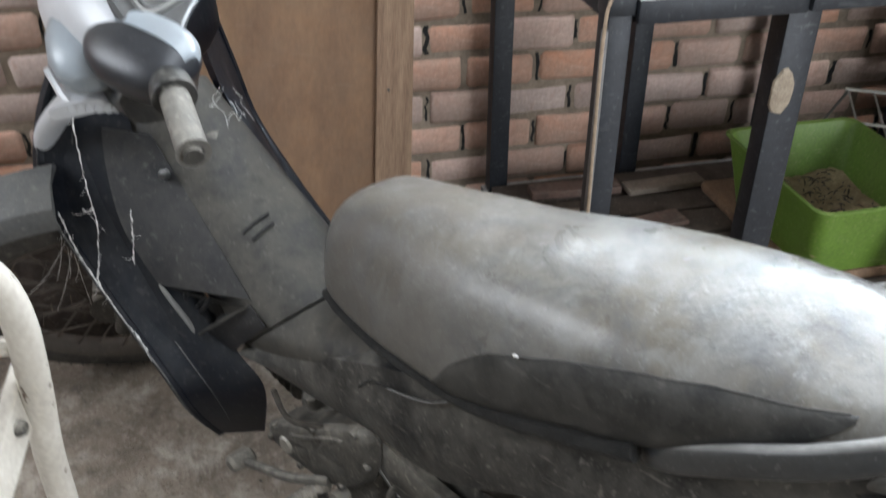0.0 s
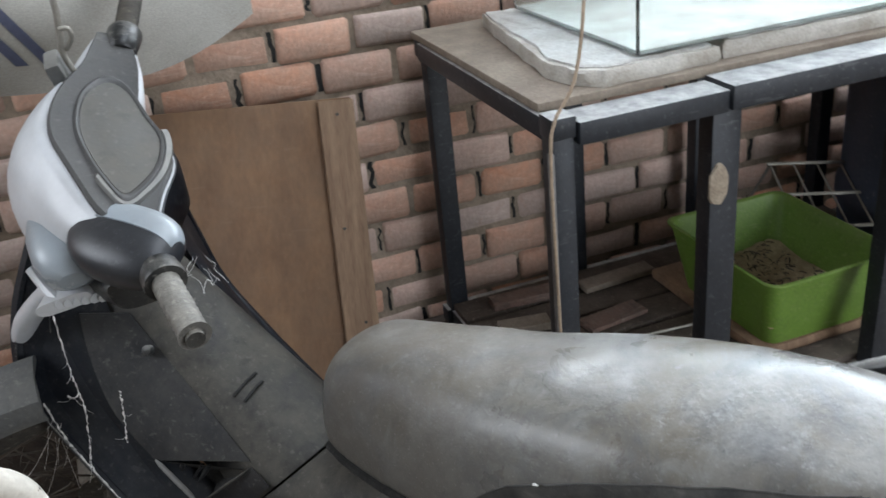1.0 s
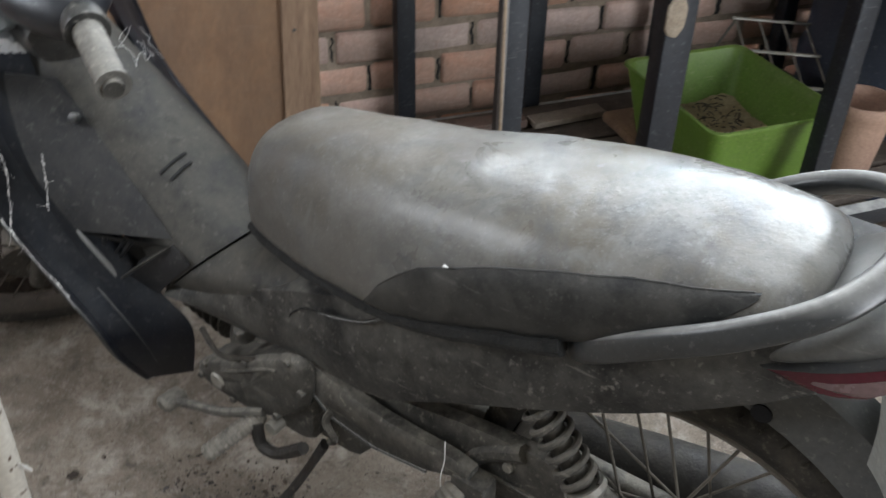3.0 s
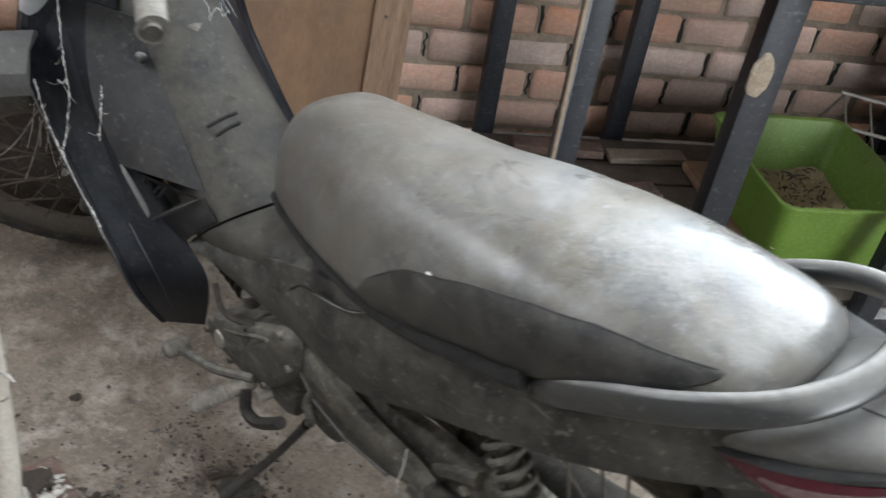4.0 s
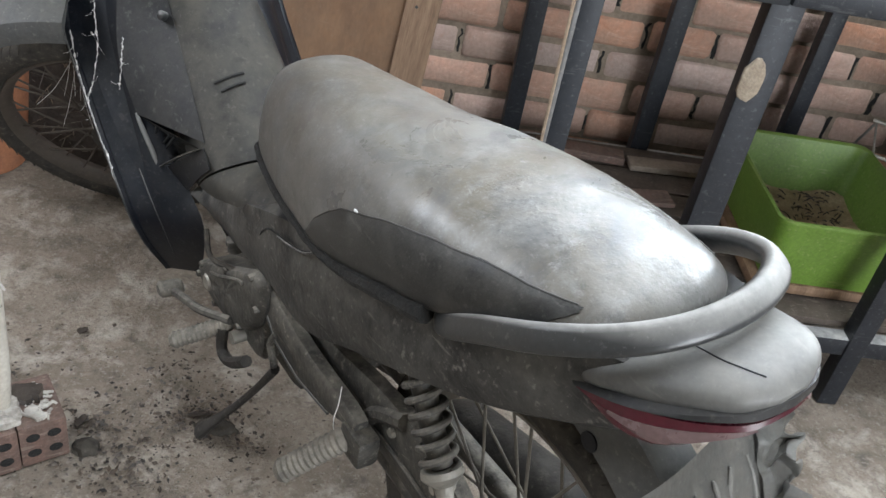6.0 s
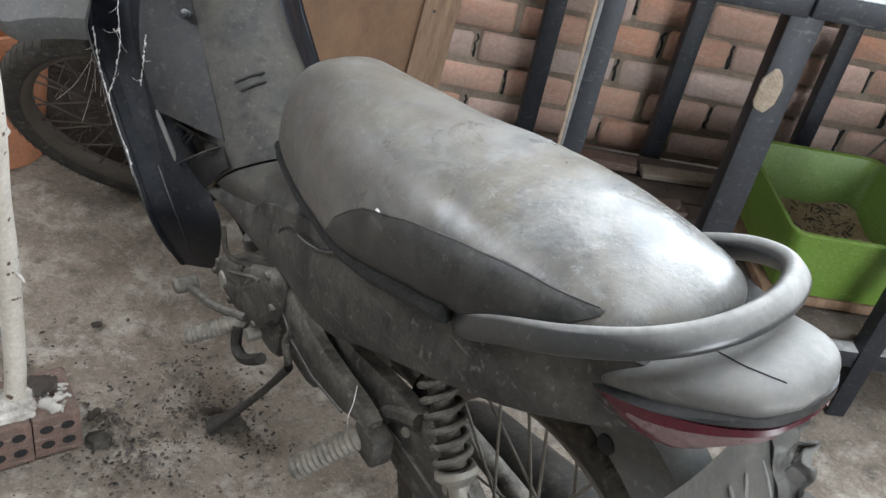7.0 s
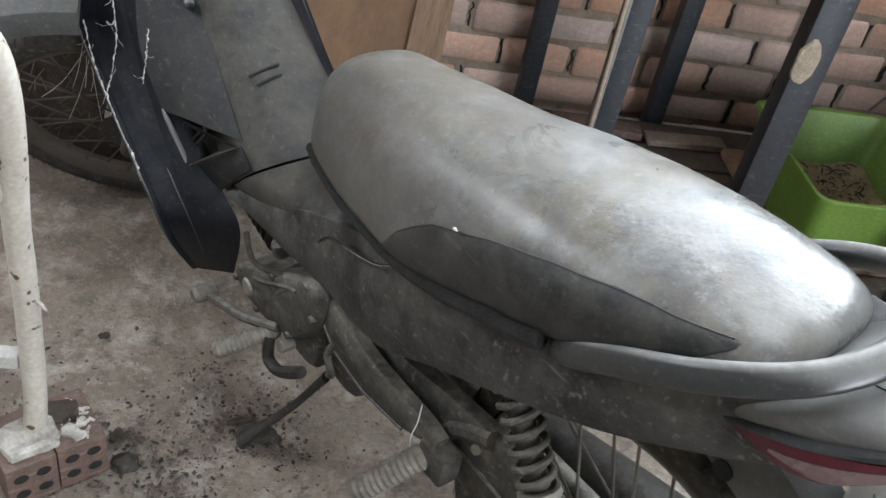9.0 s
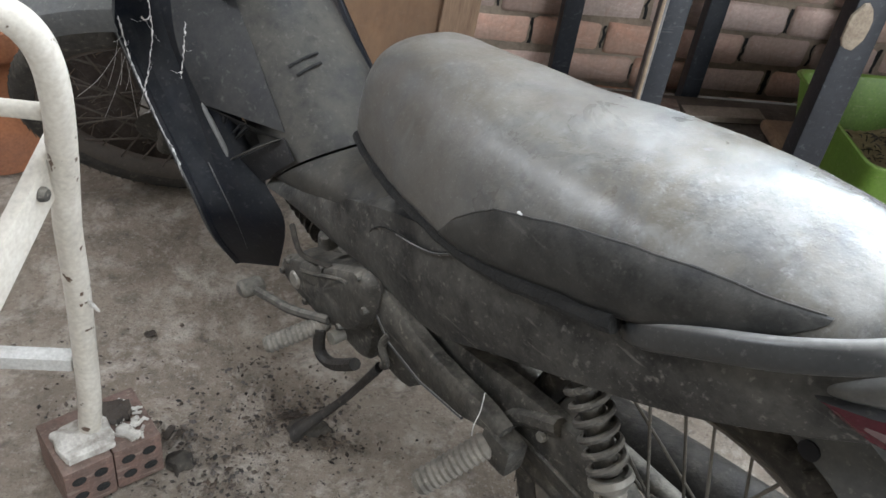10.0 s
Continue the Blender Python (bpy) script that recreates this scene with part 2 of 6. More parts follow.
def seat_material():
    """Black vinyl under blotched pale and brown dust, thick on top, flanks shaded darker in colour, with a leather
    grain.
    """
    m = bpy.data.materials.new("dusty_vinyl")
    m.use_nodes = True
    n, l = m.node_tree.nodes, m.node_tree.links
    bsdf = n["Principled BSDF"]
    tc = n.new("ShaderNodeTexCoord")

    def tex(scale, detail=6, rough=0.6, distort=0.0):
        t = n.new("ShaderNodeTexNoise")
        t.inputs["Scale"].default_value, t.inputs["Detail"].default_value, t.inputs["Roughness"].default_value, t.inputs["Distortion"].default_value = scale, detail, rough, distort
        l.new(tc.outputs["Object"], t.inputs["Vector"])
        return t.outputs[0]

    def rng(src, a, b, c=0.0, d=1.0):
        r = n.new("ShaderNodeMapRange")
        for i, v in enumerate((a, b, c, d)):
            r.inputs[i + 1].default_value = v
        l.new(src, r.inputs[0])
        return r.outputs[0]

    def mixc(fac, a, b):
        x = n.new("ShaderNodeMix")
        x.data_type = "RGBA"
        l.new(fac, x.inputs["Factor"])
        for key, v in (("A", a), ("B", b)):
            if isinstance(v, tuple):
                x.inputs[key].default_value = (*v, 1)
            else:
                l.new(v, x.inputs[key])
        return x.outputs["Result"]

    def mul(a, b):
        x = n.new("ShaderNodeMath")
        x.operation = "MULTIPLY"
        l.new(a, x.inputs[0])
        l.new(b, x.inputs[1])
        return x.outputs[0]
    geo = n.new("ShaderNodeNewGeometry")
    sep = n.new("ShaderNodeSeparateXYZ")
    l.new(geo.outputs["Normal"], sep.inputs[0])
    # upward faces keep the dust; the dark flanks are partly painted shade
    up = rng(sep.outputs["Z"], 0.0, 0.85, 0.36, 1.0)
    # broad drifts of pale and brown dust, then rubbed and handled marks, then specks
    col = mixc(rng(tex(5.0, 5, 0.6, 0.4), 0.42, 0.58), (0.226, 0.224, 0.210), (0.142, 0.128, 0.103))
    col = mixc(rng(tex(8.5, 7, 0.68, 0.8), 0.45, 0.64, 0.0, 0.65), col, (0.090, 0.099, 0.112))
    col = mixc(rng(tex(26, 8, 0.75, 0.6), 0.50, 0.68, 0.0, 0.45), col, (0.052, 0.053, 0.055))
    col = mixc(rng(tex(17, 7, 0.7, 1.2), 0.54, 0.70, 0.0, 0.4), col, (0.30, 0.32, 0.315))
    col = mixc(rng(tex(55, 7, 0.72, 0.5), 0.54, 0.68, 0.0, 0.42), col, (0.066, 0.068, 0.070))
    col = mixc(rng(tex(75, 6, 0.7, 0.3), 0.58, 0.68, 0.0, 0.38), col, (0.33, 0.33, 0.325))
    place = n.new("ShaderNodeSeparateXYZ")
    l.new(tc.outputs["Object"], place.inputs[0])
    nose = mul(rng(place.outputs["X"], 0.42, 0.14, 0.0, 0.95), rng(tex(7, 6, 0.65, 0.6), 0.30, 0.56))
    col = mixc(nose, col, (0.112, 0.096, 0.074))
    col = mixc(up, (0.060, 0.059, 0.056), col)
    col = mixc(rng(tex(330, 2, 0.5), 0.62, 0.80, 0.0, 0.35), col, (0.36, 0.36, 0.35))
    col = mixc(rng(tex(210, 3, 0.6), 0.64, 0.78, 0.0, 0.5), col, (0.05, 0.05, 0.05))
    l.new(col, bsdf.inputs["Base Color"])
    rough = n.new("ShaderNodeMath")
    rough.operation = "ADD"
    l.new(rng(tex(11, 7, 0.7, 0.6), 0.38, 0.62, 0.24, 0.46), rough.inputs[0])
    l.new(rng(place.outputs["X"], 0.40, 0.20, 0.0, 0.16), rough.inputs[1])
    l.new(rough.outputs[0], bsdf.inputs["Roughness"])
    bsdf.inputs["Specular IOR Level"].default_value = 0.5
    vor = n.new("ShaderNodeTexVoronoi")
    vor.inputs["Scale"].default_value = 300
    l.new(tc.outputs["Object"], vor.inputs["Vector"])
    bp = n.new("ShaderNodeBump")
    bp.inputs["Strength"].default_value, bp.inputs["Distance"].default_value = 0.05, 0.0015
    l.new(vor.outputs["Distance"], bp.inputs["Height"])
    bp2 = n.new("ShaderNodeBump")
    bp2.inputs["Strength"].default_value, bp2.inputs["Distance"].default_value = 0.14, 0.006
    l.new(tex(38, 6, 0.65), bp2.inputs["Height"])
    l.new(bp.outputs[0], bp2.inputs["Normal"])
    chk = n.new("ShaderNodeTexChecker")
    chk.inputs["Scale"].default_value = 165
    l.new(tc.outputs["Object"], chk.inputs["Vector"])
    bp3 = n.new("ShaderNodeBump")
    bp3.inputs["Strength"].default_value, bp3.inputs["Distance"].default_value = 0.6, 0.0016
    worn = mul(mul(rng(place.outputs["X"], 0.54, 0.58), rng(place.outputs["X"], 0.69, 0.65)), mul(rng(place.outputs["Y"], -0.085, -0.06), rng(place.outputs["Y"], 0.02, -0.01)))
    l.new(mul(chk.outputs["Fac"], mul(worn, rng(tex(16, 3, 0.5), 0.42, 0.52))), bp3.inputs["Height"])
    l.new(bp2.outputs[0], bp3.inputs["Normal"])
    l.new(bp3.outputs[0], bsdf.inputs["Normal"])
    return m


M_SEAT = seat_material()
M_SEATSIDE = mat("vinyl_side", (0.015, 0.016, 0.016), 0.42, dust=0.8, dust_col=(0.105, 0.101, 0.090), scale=10, patch=-0.4, bump=0.08, fine=320, up=0.34, grime=0.7)
M_BLACK = mat("dusty_black_plastic", (0.013, 0.014, 0.015), 0.36, dust=0.95, dust_col=(0.190, 0.181, 0.160), scale=6, patch=-0.4, bump=0.28, fine=90, up=0.42, spec=0.42, grime=1.0)
M_NAVY = mat("dark_blue_paint", (0.004, 0.006, 0.011), 0.42, dust=0.26, dust_col=(0.062, 0.061, 0.058), scale=18, patch=0.0, bump=0.08, up=0.5, spec=0.25, grime=0.6)
M_COVER = mat("dusty_grey_plastic", (0.022, 0.022, 0.021), 0.5, dust=0.9, dust_col=(0.092, 0.085, 0.071), scale=9, patch=0.0, bump=0.10, fine=120, up=0.3, spec=0.3)
M_SILVER = mat("silver_paint", (0.56, 0.58, 0.61), 0.35, dust=0.15, dust_col=(0.42, 0.40, 0.36), scale=7, patch=0.3, bump=0.015, up=0.3, coat=0.2, grain_amount=0.03, grime=0.25)
# pale upward faces: dust, plus the lit top of the rail put into the colour
M_RAIL = mat("grey_rail_paint", (0.034, 0.036, 0.037), 0.30, dust=0.9, dust_col=(0.36, 0.355, 0.335), scale=11, patch=0.4, bump=0.05, up=0.5, spec=0.6, lo=0.45, grime=0.3)
M_TAIL = mat("grey_cowl_paint", (0.10, 0.102, 0.10), 0.36, dust=0.6, dust_col=(0.27, 0.26, 0.235), scale=9, patch=0.25, bump=0.06, up=0.5, grime=0.3)
M_RED = mat("red_lens", (0.070, 0.004, 0.014), 0.16, dust=0.22, dust_col=(0.12, 0.055, 0.062), scale=14, patch=0.1, bump=0.02, grime=0.3)
M_CLEAR = mat("milky_lens", (0.15, 0.095, 0.097), 0.2, dust=0.35, dust_col=(0.20, 0.155, 0.145), scale=12, patch=0.1, bump=0.04, grime=0.4)
M_RUBBER = mat("old_rubber", (0.022, 0.021, 0.020), 0.8, dust=0.75, dust_col=(0.105, 0.092, 0.074), scale=14, patch=0.1, bump=0.25, up=0.3, spec=0.2)
M_GREASE = mat("greasy_metal", (0.024, 0.024, 0.023), 0.5, metal=0.2, dust=0.95, dust_col=(0.235, 0.217, 0.183), scale=15, patch=0.0, bump=0.5, fine=60, up=0.42, lo=-0.15)
M_STEEL = mat("dull_steel", (0.35, 0.34, 0.31), 0.42, metal=0.85, dust=0.7, dust_col=(0.25, 0.225, 0.18), scale=20, patch=0.2, bump=0.2, up=0.3)
# real tan dust, brightened a little to paint the pegs' highlight
M_PEG = mat("dusty_peg_rubber", (0.05, 0.046, 0.04), 0.8, dust=0.9, dust_col=(0.30, 0.275, 0.23), scale=16, patch=0.2, bump=0.25, up=0.25)
M_SPOKE = mat("tarnished_wire", (0.13, 0.12, 0.105), 0.5, metal=0.5, dust=0.7, dust_col=(0.16, 0.14, 0.112), scale=20, patch=0.2, bump=0.1, up=0.2)
# darker copy of the tarnished wire, with the front wheel's shade in its colour
M_WIRE = mat("shaded_wire", (0.060, 0.048, 0.038), 0.6, metal=0.3, dust=0.7, dust_col=(0.075, 0.062, 0.050), scale=20, patch=0.2, bump=0.1, up=0.2)
M_SPRING = mat("grimy_spring_steel", (0.045, 0.043, 0.040), 0.55, metal=0.3, dust=0.85, dust_col=(0.24, 0.22, 0.185), scale=18, patch=0.2, bump=0.2, up=0.5)
M_GRIP = mat("worn_grip", (0.09, 0.085, 0.078), 0.6, dust=0.8, dust_col=(0.27, 0.255, 0.22), scale=25, patch=0.2, bump=0.4, up=0.4)
M_BRICK = mat("fired_brick", (0.51, 0.25, 0.158), 0.9, second=(0.385, 0.235, 0.168), scale=9, fine=110, bump=0.5, per_object=0.26, dust=0.4, dust_col=(0.48, 0.40, 0.33), patch=0.1, up=0.2, grime=0.6)
M_BRICKF = mat("fired_brick_far", (0.42, 0.20, 0.12), 0.9, second=(0.32, 0.17, 0.11), scale=9, fine=110, bump=0.4, island=0.25)
M_MORTAR = mat("old_mortar", (0.29, 0.23, 0.174), 0.95, scale=14, fine=90, bump=0.8, vary=0.4)

# for the unseen walls and roof, kept pale to bounce light into the darks
M_PLASTER = mat("bounce_plaster", (0.46, 0.44, 0.40), 0.9, second=(0.36, 0.335, 0.30), scale=5, fine=80, bump=0.3)


def floor_material():
    """Old concrete: trodden dark soil, pale cement dust, stains and grit."""
    m = bpy.data.materials.new("dirty_concrete")
    m.use_nodes = True
    n, l = m.node_tree.nodes, m.node_tree.links
    bsdf = n["Principled BSDF"]
    tc = n.new("ShaderNodeTexCoord")

    def layer(col, scale, lo, hi, amount, colour, detail=8, rough=0.70, distort=0.2):
        t = n.new("ShaderNodeTexNoise")
        t.inputs["Scale"].default_value, t.inputs["Detail"].default_value, t.inputs["Roughness"].default_value, t.inputs["Distortion"].default_value = scale, detail, rough, distort
        l.new(tc.outputs["Object"], t.inputs["Vector"])
        r = n.new("ShaderNodeMapRange")
        for i, v in enumerate((lo, hi, 0.0, amount)):
            r.inputs[i + 1].default_value = v
        l.new(t.outputs[0], r.inputs[0])
        x = n.new("ShaderNodeMix")
        x.data_type = "RGBA"
        l.new(r.outputs[0], x.inputs["Factor"])
        if isinstance(col, tuple):
            x.inputs["A"].default_value = (*col, 1)
        else:
            l.new(col, x.inputs["A"])
        x.inputs["B"].default_value = (*colour, 1)
        return x.outputs["Result"], t.outputs[0]
    c, _ = layer((0.285, 0.240, 0.192), 3.2, 0.42, 0.62, 1.0, (0.168, 0.135, 0.104))
    c, h1 = layer(c, 9, 0.50, 0.64, 0.9, (0.46, 0.41, 0.35), distort=0.3)
    c, h2 = layer(c, 14, 0.54, 0.68, 0.7, (0.090, 0.074, 0.060), distort=0.4)
    c, h5 = layer(c, 48, 0.50, 0.68, 0.55, (0.090, 0.074, 0.060))
    c, h3 = layer(c, 120, 0.54, 0.70, 0.65, (0.42, 0.385, 0.335), 5)
    c, h4 = layer(c, 190, 0.58, 0.72, 0.6, (0.075, 0.062, 0.05), 3)
    l.new(c, bsdf.inputs["Base Color"])
    bsdf.inputs["Roughness"].default_value = 0.92
    prev = None
    for h, dist, st in ((h1, 0.008, 0.6), (h2, 0.006, 0.7), (h5, 0.006, 0.8), (h3, 0.004, 0.8), (h4, 0.003, 0.6)):
        b = n.new("ShaderNodeBump")
        b.inputs["Strength"].default_value, b.inputs["Distance"].default_value = st, dist
        l.new(h, b.inputs["Height"])
        if prev:
            l.new(prev, b.inputs["Normal"])
        prev = b.outputs[0]
    l.new(prev, bsdf.inputs["Normal"])
    return m


M_FLOOR = floor_material()
M_PLY = mat("plywood", (0.195, 0.112, 0.060), 0.8, second=(0.115, 0.064, 0.036), scale=7, fine=70, bump=0.12, stretch=(1.6, 1.0, 0.7), grain_amount=0.22, dust=0.4, dust_col=(0.14, 0.102, 0.072), patch=0.0, up=0.1, spec=0.3, grime=0.4)
M_BATTEN = mat("batten_wood", (0.225, 0.145, 0.088), 0.8, second=(0.15, 0.092, 0.056), scale=10, fine=90, bump=0.2, stretch=(5.0, 2.0, 0.4), grain_amount=0.5)
# whitish top faces: settled dust, its tone raised to paint the sky's reflection too
M_FRAME = mat("dark_steel_frame", (0.021, 0.024, 0.030), 0.45, dust=0.95, dust_col=(0.50, 0.50, 0.49), scale=16, patch=0.35, bump=0.10, fine=90, up=0.5, metal=0.2, lo=0.2, spec=0.4, grime=0.15)
M_GALV = mat("worn_edge_steel", (0.16, 0.165, 0.17), 0.5, metal=0.3, dust=0.5, scale=30, patch=0.1, bump=0.3)
M_FOAM = mat("dirty_foam", (0.50, 0.48, 0.44), 0.85, second=(0.33, 0.30, 0.255), scale=12, fine=230, bump=0.35)
M_BOARD = mat("grey_table_board", (0.25, 0.21, 0.165), 0.85, second=(0.17, 0.135, 0.105), scale=10, fine=150, bump=0.2)
M_GREEN = mat("green_plastic", (0.12, 0.225, 0.026), 0.45, vary=0.2, scale=6, bump=0.05, dust=0.4, dust_col=(0.20, 0.215, 0.10), patch=0.1)
M_SAND = mat("dry_litter", (0.50, 0.40, 0.26), 0.95, second=(0.32, 0.24, 0.15), scale=35, fine=220, bump=0.9)
M_TERRA = mat("terracotta", (0.40, 0.155, 0.065), 0.8, second=(0.28, 0.125, 0.07), scale=6, bump=0.25)
M_PINKPOT = mat("faded_pot", (0.40, 0.26, 0.19), 0.8, second=(0.30, 0.19, 0.14), scale=6, bump=0.25)
M_WHITE = mat("chipped_white_paint", (0.58, 0.55, 0.49), 0.5, second=(0.46, 0.43, 0.37), scale=9, bump=0.1, dust=0.3, dust_col=(0.4, 0.35, 0.28), patch=0.1, chips=(0.09, 0.055, 0.035), grime=0.6)
M_PLANK = mat("dark_plank", (0.060, 0.045, 0.036), 0.85, second=(0.035, 0.027, 0.022), scale=10, fine=120, bump=0.4, dust=0.3, dust_col=(0.2, 0.165, 0.13), patch=0.1)
M_DIRT = mat("dark_debris", (0.105, 0.080, 0.060), 0.95, scale=40, bump=0.6, island=0.85)
M_SOIL = mat("dark_soil", (0.055, 0.042, 0.033), 0.95, second=(0.03, 0.023, 0.018), scale=22, fine=120, bump=0.9)
M_STRAW = mat("dry_straw", (0.13, 0.095, 0.062), 0.85, second=(0.075, 0.055, 0.038), scale=30, bump=0.2, island=0.6)
M_SOOT = mat("sooty_metal", (0.018, 0.017, 0.016), 0.55, metal=0.3, dust=0.5, dust_col=(0.09, 0.08, 0.066), scale=16, patch=0.0, bump=0.3, up=0.4)
M_SKIN = mat("white_foam_skin", (0.52, 0.52, 0.50), 0.7, second=(0.38, 0.365, 0.335), scale=16, fine=200, bump=0.3)
M_OLDFOAM = mat("grimy_foam", (0.58, 0.56, 0.51), 0.9, second=(0.26, 0.235, 0.205), scale=28, fine=180, bump=0.6)
M_MUD = mat("dried_mud", (0.34, 0.285, 0.215), 0.95, second=(0.25, 0.20, 0.15), scale=40, fine=200, bump=0.6)
M_WEB = mat("cobweb", (0.75, 0.74, 0.72), 0.9, scale=60, bump=0.0)
M_SACK = mat("woven_sack", (0.42, 0.41, 0.375), 0.7, second=(0.34, 0.325, 0.29), scale=6, fine=400, bump=0.2)
M_PRINT = mat("blue_print", (0.09, 0.10, 0.16), 0.7, scale=20, bump=0.1)
M_BLUE = mat("blue_drum", (0.030, 0.045, 0.085), 0.45, dust=0.5, dust_col=(0.12, 0.13, 0.15), scale=6, patch=0.3, bump=0.1)
# near-black that paints the shade inside holes, slots, gaps and joints
M_HOLE = mat("hole_shade", (0.014, 0.014, 0.013), 0.9, vary=0.5, scale=40, bump=0.6)
M_METER = mat("dusty_meter_plastic", (0.030, 0.031, 0.033), 0.5, dust=0.6, dust_col=(0.075, 0.072, 0.066), scale=8, patch=0.3, bump=0.08, up=0.3)
M_WINDOW = mat("dusty_meter_window", (0.04, 0.04, 0.038), 0.35, dust=0.85, dust_col=(0.095, 0.088, 0.074), scale=9, patch=0.3, bump=0.06, up=0.3)
M_SWITCH = mat("grey_switch_plastic", (0.016, 0.018, 0.023), 0.36, dust=0.14, dust_col=(0.12, 0.122, 0.12), scale=9, patch=0.0, bump=0.05, up=0.5, grime=0.4)
M_FLANK = mat("dusty_dark_plastic", (0.012, 0.013, 0.016), 0.45, dust=0.55, dust_col=(0.085, 0.081, 0.072), scale=9, patch=0.0, bump=0.1, up=0.45, spec=0.3)
M_GUARD = mat("dull_guard_paint", (0.085, 0.088, 0.09), 0.55, dust=0.5, dust_col=(0.15, 0.145, 0.13), scale=9, patch=0.1, bump=0.08, up=0.3, spec=0.3)
M_LENS = mat("milky_blue_lens", (0.27, 0.31, 0.345), 0.25, dust=0.15, scale=9, patch=0.3, bump=0.01, grain_amount=0.03, grime=0.2)
M_SCRAP = mat("grey_tile", (0.24, 0.20, 0.16), 0.8, second=(0.16, 0.13, 0.1), scale=18, bump=0.3)
M_LOOSE = mat("pink_clay", (0.165, 0.098, 0.077), 0.9, second=(0.088, 0.058, 0.047), scale=26, bump=0.6, dust=0.35, dust_col=(0.22, 0.178, 0.148), patch=0.0)
M_CORD = mat("beige_cord", (0.36, 0.27, 0.19), 0.7, scale=60, bump=0.2)
M_PLATE = mat("grey_plate", (0.17, 0.174, 0.168), 0.4, metal=0.5, dust=0.7, dust_col=(0.22, 0.205, 0.175), scale=12, patch=0.1, bump=0.25, up=0.3, grime=0.5)

GLASS = bpy.data.materials.new("tank_glass")
GLASS.use_nodes = True
gb = GLASS.node_tree.nodes["Principled BSDF"]
gb.inputs["Transmission Weight"].default_value, gb.inputs["Roughness"].default_value, gb.inputs["IOR"].default_value = 1.0, 0.12, 1.45
gb.inputs["Base Color"].default_value = (0.85, 0.95, 0.97, 1)

# ---- structure ----
WY = 2.147          # face of the brick wall
PITCH, COURSE, JX, JZ = 0.1797, 0.0845, 1.105, 0.279


def build_floor():
    bm = bmesh.new()
    n = 120
    xs = np.linspace(-4, 5, n)
    ys = np.linspace(-4, 2.3, n)
    grid = [[bm.verts.new((x, y, 0.004 * noise.noise((x * 2.5, y * 2.5, 0)) - 0.004)) for x in xs] for y in ys]
    for j in range(n - 1):
        for i in range(n - 1):
            bm.faces.new((grid[j][i], grid[j][i + 1], grid[j + 1][i + 1], grid[j + 1][i]))
    tagged(link("floor", bm, M_FLOOR), "dusty stained concrete floor littered with crumbs", "floor", kind="structure")


def slab(name, lo, hi, material, label, category):
    bm = bmesh.new()
    box(bm, lo, hi)
    return tagged(link(name, bm, material, False), label, category, kind="structure")


def build_room():
    wall = slab("wall_north", (-4, WY + 0.0045, -0.05), (5, WY + 0.15, 1.50), M_MORTAR, "rough brick wall with grey mortar joints", "wall")
    for lo, hi in (((-4, WY + 0.012, 1.5), (0.45, WY + 0.15, 2.9)), ((3.15, WY + 0.012, 1.5), (5, WY + 0.15, 2.9)), ((0.45, WY + 0.012, 2.45), (3.15, WY + 0.15, 2.9))):
        slab("wall_north_top", lo, hi, M_PLASTER, "unseen pale wall round the open top of the shed", "wall")
    slab("wall_east", (5, -2.7, -0.05), (5.12, 2.15, 2.9), M_PLASTER, "unseen pale wall closing the shed", "wall")
    # unseen roof sheets that shut out the sky, left open over the rack
    for lo, hi in (((-2.3, -2.7, 2.9), (0.0, 2.3, 2.96)), ((2.0, -2.7, 2.9), (5.1, 2.3, 2.96)), ((0.0, -2.7, 2.9), (2.0, 0.1, 2.96)), ((0.0, 1.7, 2.9), (2.0, 2.3, 2.96))):
        slab("ceiling", lo, hi, M_PLASTER, "unseen pale roof sheet over the shed", "ceiling")
    for lo, hi in (((-2.35, -2.7, -0.05), (-2.22, 0.85, 2.9)), ((-2.35, 0.85, -0.05), (-2.22, 2.08, 1.3)), ((-2.35, 0.85, 2.6), (-2.22, 2.08, 2.9)), ((-2.35, 2.08, -0.05), (-2.22, 2.15, 2.9))):
        slab("wall_west", lo, hi, M_PLASTER, "unseen pale wall with an open window hole", "wall")
    # unseen south wall, gapped where the added fill lamp stands
    for lo, hi in (((-2.35, -2.82, -0.05), (1.6, -2.7, 2.9)), ((3.6, -2.82, -0.05), (5.1, -2.7, 2.9)), ((1.6, -2.82, 2.5), (3.6, -2.7, 2.9))):
        slab("wall_south", lo, hi, M_PLASTER, "unseen pale wall with a gap for the south fill lamp", "wall")
    return wall


build_floor()
wall_north = build_room()

# ---- motorcycle ----
# Local axes: x to the tail, y to the machine's right side, z up.
BIKE = thing("motorcycle", "dust-covered dark underbone motorcycle parked on concrete", "motorcycle",
             pose(0.159, 1.288, 0, 0, 0, -56.5))


def L(u, v, z):
    """A place on the machine: u towards the tail, v to its left, z up."""
    return Vector((u, -v, z))


def ring(u, w, zt, zb, ptop=0.62, pbot=0.55, n=36, waist=0.94, vc=0.0, shift=0.0):
    zc, h = zb + (zt - zb) * 0.52, (zt - zb)
    out = []
    for q in range(n):
        a = 2 * math.pi * q / n
        c, s = math.cos(a), math.sin(a)
        p = ptop if s > 0 else pbot
        y = w * math.copysign(abs(c) ** p, c) * (1 if s > 0 else 1 - (1 - waist) * abs(s))
        z = zc + math.copysign(abs(s) ** (0.8 if s > 0 else 0.7), s) * h * (0.48 if s > 0 else 0.52)
        out.append(L(u + shift * (z - zc), vc + y, z))
    return out


